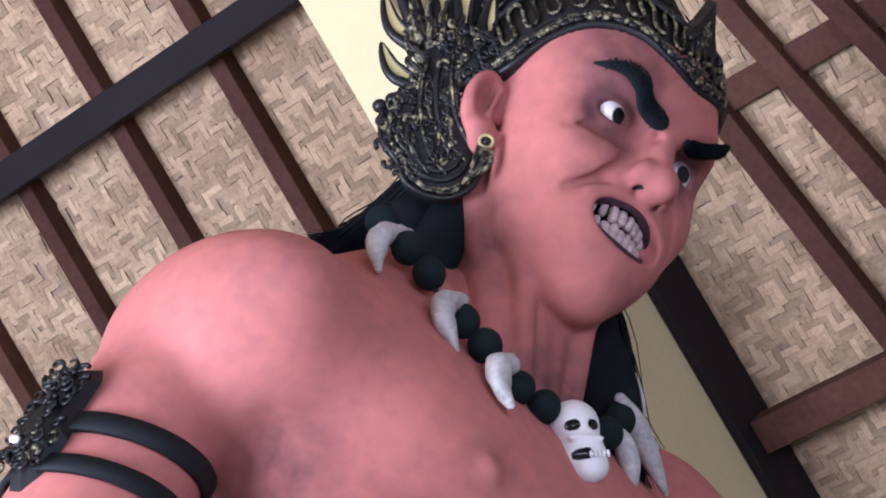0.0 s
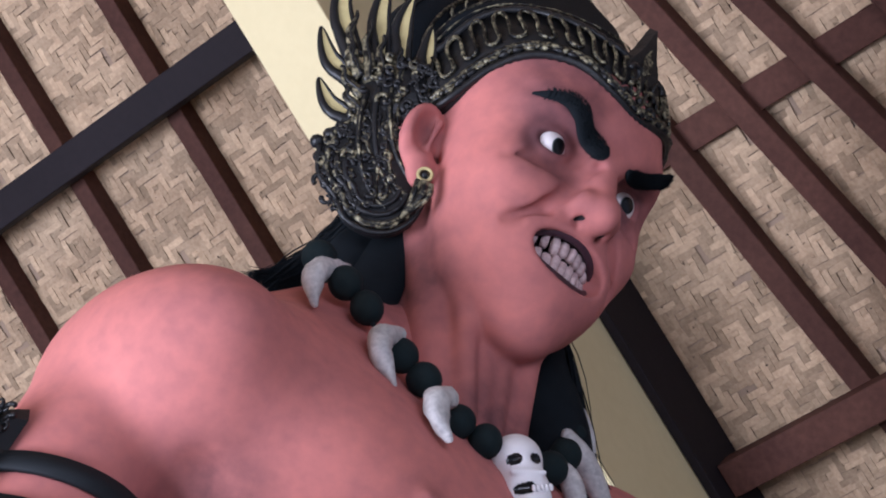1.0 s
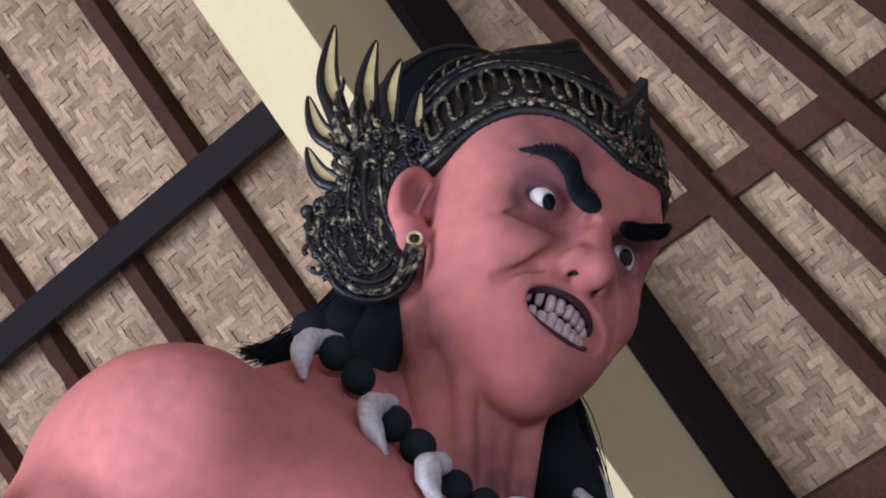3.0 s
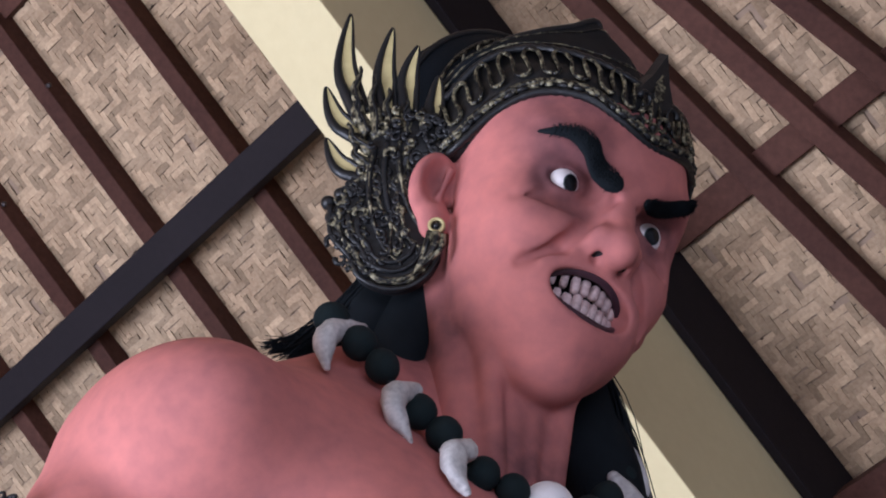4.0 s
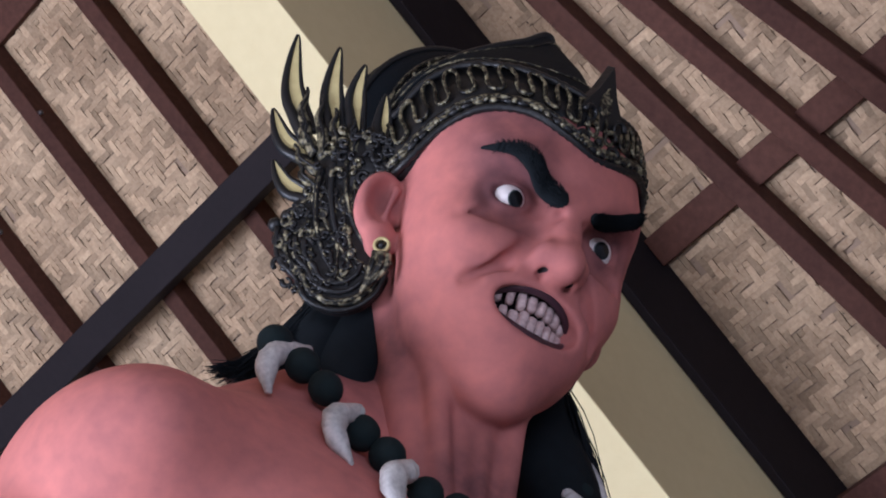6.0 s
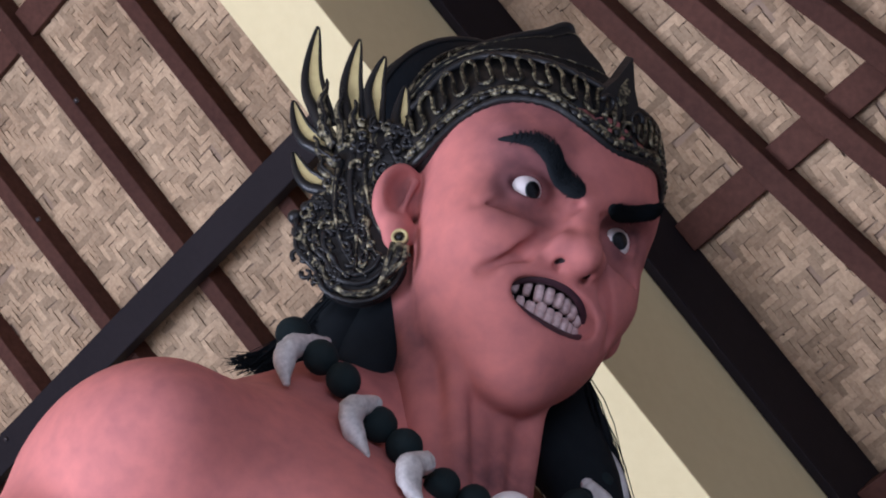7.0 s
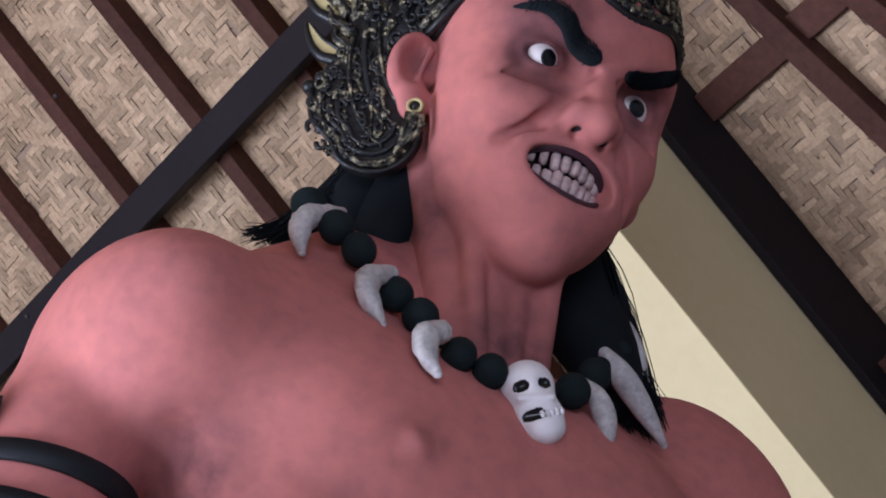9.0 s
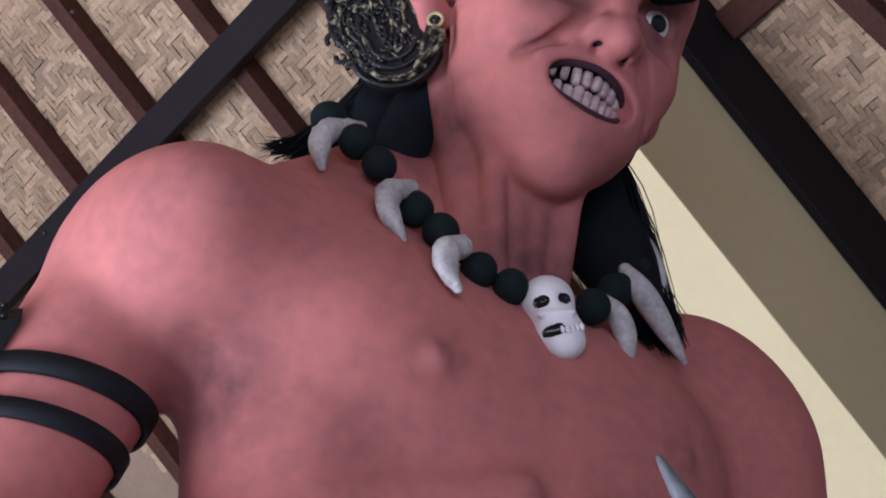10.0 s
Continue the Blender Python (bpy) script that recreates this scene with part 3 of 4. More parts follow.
for sx in (-1, 1):
    c = Vector((sx * EYE.x, EYE.y, EYE.z))
    on_head(Shape().ball(c, 0.0285, n=32), 4)
    gaze = Vector((-0.05 + (0.12 if sx < 0 else 0.0), 1.0, -0.10)).normalized()
    turn = gaze.to_track_quat("Z", "Y").to_matrix()
    for r, lift, mt in ((0.0138, 0.0011, 7), (0.0124, 0.0018, 5)):
        disc, faces = [c + gaze * (0.0285 + lift)], []
        for i in range(24):
            a = 2 * math.pi * i / 24
            d = turn @ Vector((r * math.cos(a), r * math.sin(a), math.sqrt(0.0285 ** 2 - r * r) + lift))
            disc.append(c + d)
        faces = [(0, 1 + i, 1 + (i + 1) % 24) for i in range(24)]
        on_head(Shape().add(disc, faces), mt)
def face_out(x, z):
    """How far the face's surface stands forward at x, z."""
    near = hv[(np.abs(hv[:, 0] - x) < 0.005) & (np.abs(hv[:, 2] - z) < 0.005)]
    return float(near[:, 1].max())


BROWS = {-1: ((-0.025, 0.011), (-0.057, 0.023), (-0.089, 0.046), (-0.121, 0.057), (-0.155, 0.048)), 1: ((0.024, 0.010), (0.048, 0.018), (0.072, 0.030), (0.094, 0.043), (0.114, 0.058))}
for sx, line in BROWS.items():
    path = spline([(x, face_out(x, z) + 0.005 + (0.20 * (x - 0.024) if sx > 0 else 0.0), z) for x, z in line], 30)
    rad = [(0.0182 if sx < 0 else 0.0135) * min(1, math.sqrt((i + 0.3) / 4)) * min(1, (31 - i) / (15 if sx < 0 else 8)) ** 0.9 for i in range(31)]
    on_head(Shape().tube(path, [r * 0.92 for r in rad], n=14, flat=0.5, flat_axis=(0, 1, 0)), 6)
    for k in range(1700):
        i = rng.randrange(0, 27)
        p, d = path[i], (path[i + 1] - path[i]).normalized()
        a = rng.uniform(0, 2 * math.pi)
        up = Vector((0, 0.25, 1)).normalized()
        q = p + up * math.cos(a) * rad[i] * 0.85 + Vector((0, 1, -0.2)) * (0.003 + abs(math.sin(a)) * rad[i] * 0.45)
        dirn = (d * rng.uniform(0.5, 1.0) + up * (0.35 * math.cos(a) + rng.gauss(0, 0.2)) + Vector((0, 1, 0)) * rng.uniform(0.0, 0.45)).normalized()
        L, s = rng.uniform(0.005, 0.010), dirn.orthogonal().normalized() * 0.0007
        on_head(Shape().add([q - s, q + s, q + dirn.cross(s), q + dirn * L], [(0, 1, 3), (1, 2, 3), (2, 0, 3)]), 6)
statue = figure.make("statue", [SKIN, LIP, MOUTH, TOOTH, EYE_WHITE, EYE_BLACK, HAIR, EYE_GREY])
tagged(statue, "large red-skinned painted giant statue with bared teeth and glaring eyes", "statue")
plinth = Shape().box((-0.9, -0.9, 0), (0.7, 0.7, 2.42)).make("plinth", CONCRETE, Matrix.Translation((0.03, 2.78, 0)) @ BODY.to_3x3().to_4x4(), smooth=False)
tagged(plinth, "plain grey concrete plinth under the statue", "plinth")


def thing(name, label, category, at):
    ob = new(name)
    ob.location = at
    bpy.context.view_layer.update()
    return tagged(ob, label, category)


def part(name, shape, mats, parent, m, label="", smooth=True):
    """One mesh under a thing or a part; the shape's numbers are in the frame m."""
    ob = shape.make(name, mats, m, smooth)
    ob.parent = parent
    ob.matrix_parent_inverse = parent.matrix_world.inverted()
    return tagged(ob, label)


# ---- headdress ----
crown = thing("headdress", "black and worn gold carved headdress with curved flame horns", "headdress", HEAD @ Vector((0, -0.05, 0.12)))
low = [(0.192, -0.200, -0.005), (0.192, -0.135, 0.030), (0.176, -0.095, 0.083), (0.151, -0.043, 0.118), (0.103, 0.005, 0.126), (0.052, 0.032, 0.108), (0.0, 0.041, 0.094)]
top = [(0.205, -0.270, 0.075), (0.205, -0.210, 0.115), (0.193, -0.160, 0.180), (0.160, -0.115, 0.214), (0.115, -0.046, 0.212), (0.055, 0.002, 0.200), (0.0, 0.016, 0.190)]
ring_low = spline([(-x, y, z) for x, y, z in low] + [p for p in reversed(low[:-1])], 96)
ring_top = spline([(-x, y, z) for x, y, z in top] + [p for p in reversed(top[:-1])], 96)


def band_at(s, h, lift=0.0):
    """A point on the band: s along it from 0 to 1, h from its lower to its upper edge."""
    i = min(int(s * 96), 95)
    u = s * 96 - i
    a, b = ring_low[i].lerp(ring_low[i + 1], u), ring_top[i].lerp(ring_top[i + 1], u)
    nrm = (ring_low[i + 1] - ring_low[i]).cross(b - a).normalized()
    if nrm.dot(Vector((a.x, a.y + 0.15, 0))) < 0:
        nrm = -nrm
    return a.lerp(b, h) + nrm * (lift + 0.006 * math.sin(math.pi * h))


s = Shape()
v, f = [], []
for i in range(97):
    v += [band_at(i / 96, h, l) for h, l in ((0.0, -0.02), (0.0, 0.004), (0.5, 0.004), (1.0, 0.004), (1.0, -0.02))]
for i in range(96):
    f += [(i * 5 + j, i * 5 + 5 + j, i * 5 + 6 + j, i * 5 + 1 + j) for j in range(4)] + [(i * 5 + 4, i * 5 + 9, i * 5 + 5, i * 5)]
s.add(v, f)
band = part("band", s, BLACK_PAINT, crown, HEAD, "black lacquered headband")
for h, r, nm in ((0.02, 0.0062, "lower_rim"), (0.20, 0.005, "bead_rim"), (0.97, 0.006, "upper_rim")):
    part(nm, Shape().tube([band_at(i / 120, h, 0.007) for i in range(121)], [r * (0.75 + 0.45 * abs(math.sin(i * 1.7))) for i in range(121)], n=8), GOLD if nm == "bead_rim" else BLACK_PAINT, band, HEAD)
rng = random.Random(11)
for k in range(19):
    # each scroll is one loop of a meander, standing proud of the band
    s0, s1 = 0.05 + 0.9 * k / 19, 0.05 + 0.9 * (k + 1) / 19
    pts = []
    for i in range(25):
        u = i / 24
        x = u + 0.13 * math.sin(4 * math.pi * u)
        h = 0.58 - 0.27 * math.cos(2 * math.pi * u) * (1.08 - 0.2 * math.cos(2 * math.pi * u))
        pts.append(band_at(s0 + (s1 - s0) * x, min(0.93, max(0.26, h)), 0.009))
    part("scroll", Shape().tube(pts, [0.0028 + 0.0011 * rng.random() for _ in pts], n=6), GOLD, band, HEAD)
    c = band_at((s0 + s1) / 2, 0.12, 0.012)
    part("stud", Shape().ball(c, 0.0055, n=10), GOLD, band, HEAD)
    for q in (0.25, 0.75):
        c = band_at(s0 + (s1 - s0) * q, 0.11, 0.010)
        t = (band_at(s0 + (s1 - s0) * q + 0.005, 0.11) - band_at(s0 + (s1 - s0) * q, 0.11)).normalized()
        part("leaf", Shape().tube([c - t * 0.012, c, c + t * 0.012], [0.001, 0.0062, 0.001], n=6), BLACK_PAINT if k % 2 else GOLD, band, HEAD)
# crest: a black cap that rises from the band to a peaked rim, and an arched plate behind it
rim = [(0.204, -0.262, 0.105), (0.203, -0.235, 0.150), (0.188, -0.222, 0.205), (0.142, -0.210, 0.268), (0.092, -0.200, 0.314), (0.042, -0.194, 0.352), (0.0, -0.192, 0.384)]
ring_rim = spline([(-x, y, z) for x, y, z in rim] + [(0.020, -0.182, 0.318), (0.055, -0.140, 0.255), (0.112, -0.120, 0.226), (0.160, -0.155, 0.208), (0.195, -0.215, 0.155), (0.204, -0.262, 0.105)], 96)
s, v, f = Shape(), [], []
for a, b in zip(ring_top, ring_rim):
    out = Vector((a.x, a.y + 0.25, 0)).normalized()
    v += [a - out * 0.004, a.lerp(b, 0.5) + out * 0.012 + Vector((0, 0, 0.004)), b + out * 0.004, b + Vector((0, -0.004, 0.006)), b - out * 0.020, a.lerp(b, 0.4) - out * 0.045]
for i in range(96):
    f += [(i * 6 + j, i * 6 + 6 + j, i * 6 + 7 + j, i * 6 + 1 + j) for j in range(5)]
s.add(v, f)
crest = part("crest", s, BLACK_MATTE, crown, HEAD, "peaked black cap rising behind the band")
part("crest_rim", Shape().tube([p + Vector((0, 0.004, 0)) for p in ring_rim], 0.0062, n=8), BLACK_PAINT, crest, HEAD)
cr = random.Random(17)
for u in (0.30, 0.86):
    part("crest_line", Shape().tube([a.lerp(b, u) + Vector((a.x, a.y + 0.25, 0)).normalized() * (0.014 if u < 0.5 else 0.010) for a, b in list(zip(ring_top, ring_rim))[8:89]], [0.0022 * cr.uniform(0.1, 1.2) for _ in range(81)], n=6), GOLD, crest, HEAD)
dome = part("dome", Shape().ball((-0.01, -0.36, 0.172), (0.205, 0.120, 0.200), n=48), BLACK_MATTE, crown, HEAD, "black arched back of the headdress")
for r, y in ((0.985, -0.335), (0.86, -0.285), (0.70, -0.262)):
    part("dome_rim", Shape().tube([(-0.01 + 0.205 * r * math.cos(a), y, 0.172 + 0.200 * r * math.sin(a)) for a in [math.pi * i / 48 for i in range(49)]], 0.006 if r > 0.9 else 0.003, n=8), BLACK_PAINT if r > 0.9 else GOLD, dome, HEAD)
for k in range(11):
    # hooked scrolls round the arch
    a = 0.5 + 0.215 * k
    c = Vector((-0.01 + 0.160 * math.cos(a), -0.272, 0.172 + 0.156 * math.sin(a)))
    part("scroll", Shape().tube([c + Vector((0.016 * math.cos(a + i * 0.42) * (1 - i / 20), 0, 0.016 * math.sin(a + i * 0.42) * (1 - i / 20))) for i in range(12)], [0.0028 * cr.uniform(0.5, 1.1) for _ in range(12)], n=6), GOLD, dome, HEAD)
# front spike: a pointed leaf with a pale gold field and gold scrolls
spike = part("front_leaf", Shape().plate([(-0.045, 0.0), (-0.052, 0.045), (-0.034, 0.085), (-0.020, 0.110), (0.0, 0.165), (0.020, 0.110), (0.034, 0.085), (0.052, 0.045), (0.045, 0.0), (0.0, -0.022)], 0.022, bevel=0.12), BLACK_PAINT, crown, HEAD @ pose(0, 0.018, 0.118, 4) @ Matrix.Scale(0.94, 4), "pointed black and gold front leaf", smooth=False)
part("field", Shape().plate([(-0.014, 0.070), (-0.011, 0.095), (0.0, 0.120), (0.011, 0.095), (0.014, 0.070), (0.0, 0.058)], 0.006, bevel=0.2), GOLD, spike, HEAD @ pose(0, 0.036, 0.118, 4) @ Matrix.Scale(0.94, 4), smooth=False)
for sx in (-1, 1):
    for k in range(1, 4):
        c = Vector((sx * (0.018 + 0.010 * (k % 2)), 0.042, 0.098 + 0.022 * k))
        part("curl", Shape().tube([c + Vector((sx * 0.010 * math.cos(a), 0.003, 0.011 * math.sin(a))) for a in [i * 0.5 for i in range(11)]], [0.005 - 0.0003 * i for i in range(11)], n=6), GOLD if k % 2 == 0 else BLACK_PAINT, spike, HEAD)
part("jewel", Shape().ball((0, 0.046, 0.128), (0.009, 0.007, 0.009), n=12), GOLD, spike, HEAD)

# flame wing behind each ear
WING = Matrix.Translation((-0.215, -0.20, -0.02)) @ Matrix((Vector((-0.7687, -0.6396, 0)), Vector((-0.6396, 0.7687, 0)), Vector((0, 0, 1)))).transposed().to_4x4()
FLIP = Matrix.Diagonal((-1, 1, 1, 1))


def horn(points, w):
    """A curved blade: black rim on both edges and a pale hollow between them."""
    path = spline([(x, 0.0, z) for x, z in points], 16)
    black, pale = Shape(), Shape()
    w *= 0.97
    prof = [w * (0.62 + 0.75 * (i / 16)) if i < 6 else w * 0.92 * (1 - ((i - 6) / 10) ** 1.6) + 0.0012 for i in range(17)]
    left, right, l2, r2 = [], [], [], []
    for i, p in enumerate(path):
        d = (path[min(i + 1, 16)] - path[max(i - 1, 0)]).normalized()
        n = Vector((d.z, 0, -d.x))
        left.append(p - n * prof[i] / 2)
        right.append(p + n * prof[i] / 2)
    black.tube(left, [0.0054 * (1 - i / 19) + 0.0008 for i in range(17)], n=8)
    black.tube(right, [0.0104 * (1 - i / 19) + 0.0010 for i in range(17)], n=8)
    back = Vector((0, -0.004, 0))
    v, f = [], []
    for a, b in zip(left, right):
        v += [a + Vector((0, 0.0015, 0)), b + Vector((0, 0.0015, 0)), b + back, a + back]
    for i in range(16):
        f += [(i * 4 + j, i * 4 + 4 + j, i * 4 + 4 + (j + 1) % 4, i * 4 + (j + 1) % 4) for j in range(4)]
    pale.add(v, f)
    return black, pale


HORNS = (("horn", ((0.110, 0.080), (0.158, 0.150), (0.180, 0.242)), 0.030), ("horn", ((0.068, 0.085), (0.098, 0.160), (0.110, 0.236)), 0.029),
         ("horn", ((0.040, 0.100), (0.060, 0.160), (0.063, 0.216)), 0.026), ("horn", ((-0.001, 0.090), (0.008, 0.133), (0.017, 0.174)), 0.022),
         ("horn", ((0.092, 0.042), (0.142, 0.062), (0.177, 0.109)), 0.027), ("horn", ((0.070, -0.018), (0.115, -0.010), (0.149, 0.025)), 0.026))
FLAMES = (((0.105, 0.060), (0.128, 0.105), (0.135, 0.150)), ((0.072, 0.045), (0.097, 0.095), (0.109, 0.143)), ((0.054, 0.048), (0.073, 0.090), (0.082, 0.126)),
          ((0.075, 0.020), (0.103, 0.030), (0.124, 0.052)), ((0.070, -0.006), (0.092, 0.004), (0.107, 0.023)), ((0.03, 0.06), (0.045, 0.09), (0.05, 0.115)), ((0.088, 0.048), (0.115, 0.075), (0.128, 0.098)))
OUTLINE = ((0.066, 0.030), (0.098, -0.035), (0.106, -0.085), (0.092, -0.129), (0.055, -0.156), (0.030, -0.184), (-0.010, -0.192), (-0.043, -0.180), (-0.066, -0.150), (-0.072, -0.112), (-0.049, -0.100), (-0.014, -0.055), (0.007, -0.011), (0.015, 0.040), (-0.035, 0.068), (-0.010, 0.105), (0.043, 0.090))


def wing(side):
    m = HEAD @ (FLIP @ WING if side > 0 else WING)
    plate = part("ear_wing", Shape().plate([(p.x, p.z) for p in spline([(x, 0, z) for x, z in OUTLINE] + [(OUTLINE[0][0], 0, OUTLINE[0][1])], 68)[:-1]], 0.020, bevel=0.06), BLACK_PAINT, crown, m @ pose(0, -0.012, 0), "carved black and gold wing behind the ear", smooth=False)
    part("carved_boss", Shape().ball((0.030, -0.004, 0.050), (0.066, 0.018, 0.058), n=24).ball((-0.030, -0.008, 0.072), (0.050, 0.018, 0.034), n=20), BLACK_PAINT, plate, m)
    for nm, pts, w in HORNS:
        black, pale = horn(pts, w)
        h = part(nm, black, BLACK_PAINT, crown, m, "curved black horn with a pale gold hollow")
        part("hollow", pale, GOLD_PALE, h, m, smooth=False)
    for pts in FLAMES:
        path = spline([(x, 0.008, z) for x, z in pts], 10)
        fl = part("flame", Shape().tube([p + Vector((0.003 * math.sin(i * 1.3), 0, 0)) for i, p in enumerate(path)], [0.010 * (1 - (i / 10) ** 1.5) + 0.0012 for i in range(11)], n=8, flat=0.6, flat_axis=(0, 1, 0)), GOLD, plate, m)
        part("groove", Shape().tube([p + Vector((0.003 * math.sin(i * 1.3) - 0.002, 0.006, 0)) for i, p in enumerate(path)], 0.0022, n=6), BLACK_PAINT, fl, m)
    wr = random.Random(21)
    for pts, r in ((((0.052, 0.030), (0.040, -0.025), (0.027, -0.050)), 0.0035), (((0.030, 0.030), (0.018, -0.036), (-0.017, -0.100), (-0.045, -0.116)), 0.0042), (((0.048, -0.105), (0.031, -0.148), (0.0, -0.146), (0.008, -0.097), (0.027, -0.074)), 0.004),
                   (((0.063, 0.010), (0.050, -0.045), (0.005, -0.092), (-0.020, -0.120)), 0.0035), (((0.094, -0.110), (0.055, -0.145), (0.025, -0.174), (-0.012, -0.182), (-0.045, -0.168), (-0.064, -0.135)), 0.0045), (((0.018, 0.020), (0.006, -0.020), (-0.016, -0.058)), 0.004),
                   (((0.070, -0.020), (0.092, -0.055), (0.080, -0.085), (0.065, -0.065), (0.075, -0.050)), 0.0045)):
        path = spline([(x, 0.010, z) for x, z in pts], 22)
        part("gold_line", Shape().tube([p + Vector((wr.gauss(0, 0.0008), 0, wr.gauss(0, 0.0008))) for p in path], [r * wr.uniform(0.5, 1.1) for _ in path], n=6), GOLD, plate, m)
    base = [Vector(q) for q in ((0.056, 0, 0.040), (0.046, 0, -0.010), (0.020, 0, -0.068), (-0.020, 0, -0.112), (-0.050, 0, -0.124))]
    for k in (-2, 0, 2):
        # ribbons that run down beside one another and curl under the ear
        d = Vector((0.013, 0, -0.012)) * k
        path = spline([q + d * (0.6 + 0.4 * i / 4) for i, q in enumerate(base)], 26)
        path = [Vector((p.x, 0.009 + 0.003 * math.sin(i * 0.25), p.z)) for i, p in enumerate(path)]
        part("ribbon", Shape().tube(path, [0.0052 * (1 - 0.6 * (i / 26) ** 2) for i in range(27)], n=8), BLACK_PAINT, plate, m)
        if k:
            part("gold_line", Shape().tube([p + Vector((0, 0.005, 0)) for p in path], [0.0026 * wr.uniform(0.2, 1.25) for _ in path], n=6), GOLD, plate, m)
    for k in range(4):
        # rims that follow the rounded foot of the wing
        s0 = 1 - 0.16 * k
        path = spline([(0.010 + (x - 0.010) * s0, 0.010, -0.105 + (z + 0.105) * s0) for x, z in OUTLINE[2:10]], 30)
        part("foot_rim", Shape().tube(path, [0.0048 * wr.uniform(0.7, 1.1) for _ in path], n=8), BLACK_PAINT if k != 1 else GOLD, plate, m)
    for k in range(120):
        a0, q = wr.uniform(0, 6.28), math.sqrt(wr.random())
        x, z = (0.040 + 0.062 * q * math.cos(a0), -0.085 + 0.092 * q * math.sin(a0)) if k % 3 else (wr.uniform(-0.05, 0.08), wr.uniform(0.02, 0.095))
        r, a0, tw = wr.uniform(0.005, 0.011), wr.uniform(0, 6.28), wr.choice((-1, 1))
        pts = [(x + r * (1 - i / 22) * math.cos(a0 + tw * i * 0.42), (0.015 if z > 0.02 else 0.009) + 0.0003 * i, z + r * (1 - i / 22) * math.sin(a0 + tw * i * 0.42)) for i in range(14)]
        part("curl", Shape().tube(pts, [0.0046 * (1 - i / 24) for i in range(14)], n=6), BLACK_PAINT if k % 4 else GOLD, plate, m)
    for x, z in ((0.112, -0.078), (0.099, -0.100), (0.084, -0.126), (0.098, -0.060)):
        part("knob", Shape().ball((x, 0.002, z), (0.012, 0.012, 0.011), n=12), BLACK_PAINT, plate, m)


wing(-1)

# ---- earrings ----
for sx in (-1, 1):
    at = HEAD @ Vector((-0.198, -0.124, -0.112) if sx < 0 else (0.172, -0.112, -0.125))
    ear = thing("earring", "antique gold drop earring hanging from the earlobe", "earring", at)
    ear["group"] = "earrings"
    m = Matrix.Translation(at) @ HEAD.to_3x3().to_4x4() @ (Matrix.Identity(4) if sx < 0 else FLIP) @ pose(0, 0, 0, 0, 0, -48) @ Matrix.Scale(1.0 if sx < 0 else 0.6, 4)
    side = lambda rr, y: [(-0.004, rr * math.cos(a), rr * math.sin(a) + y) for a in [2 * math.pi * i / 24 for i in range(24)]]
    part("disc", Shape().ball((0.004, 0, 0), (0.006, 0.0125, 0.0125), n=20), GOLD, ear, m)
    part("ring", Shape().tube(side(0.0105, 0), 0.0026, n=8, closed=True), GOLD_PALE, ear, m)
    part("stone", Shape().ball((-0.004, 0, 0), (0.004, 0.005, 0.005), n=12), BLACK_PAINT, ear, m)
    for off, w, mt in ((-0.006, 0.0045, GOLD), (0.004, 0.0075, GOLD), (0.013, 0.0045, GOLD)):
        part("drop", Shape().tube(spline([(-0.002, off, -0.012), (-0.004, off * 1.1 + 0.002, -0.034), (-0.002, off * 0.6 - 0.002, -0.055), (0.004, -0.010, -0.076)], 12), [w * (1 - (i / 13) ** 2.2) + 0.001 for i in range(13)], n=8), mt, ear, m)

# ---- wig: loose black hair falling behind the neck to both shoulders ----
wig = thing("wig", "long loose black hair falling to the shoulders of the statue", "wig", HEAD @ Vector((0, -0.3, -0.1)))
core = Shape()
core.ball((0, -0.30, -0.06), (0.165, 0.13, 0.20), n=28)
core.tube(spline([(-0.12, -0.27, -0.10), (-0.17, -0.27, -0.22), (-0.18, -0.26, -0.27), (-0.19, -0.25, -0.31)], 12), [0.065 * (1 - i / 16) for i in range(13)], n=12)
core.tube(spline([(-0.10, -0.24, -0.12), (-0.125, -0.235, -0.22), (-0.14, -0.22, -0.30), (-0.15, -0.21, -0.37)], 12), [0.058 * (1 - (i / 12.3) ** 3) for i in range(13)], n=12)
core.tube(spline([(0.12, -0.25, -0.10), (0.19, -0.22, -0.22), (0.245, -0.16, -0.31), (0.275, -0.12, -0.40)], 12), [0.090 * (1 - i / 22) for i in range(13)], n=12)
part("hair_mass", core, HAIR, wig, HEAD)
rng = random.Random(3)
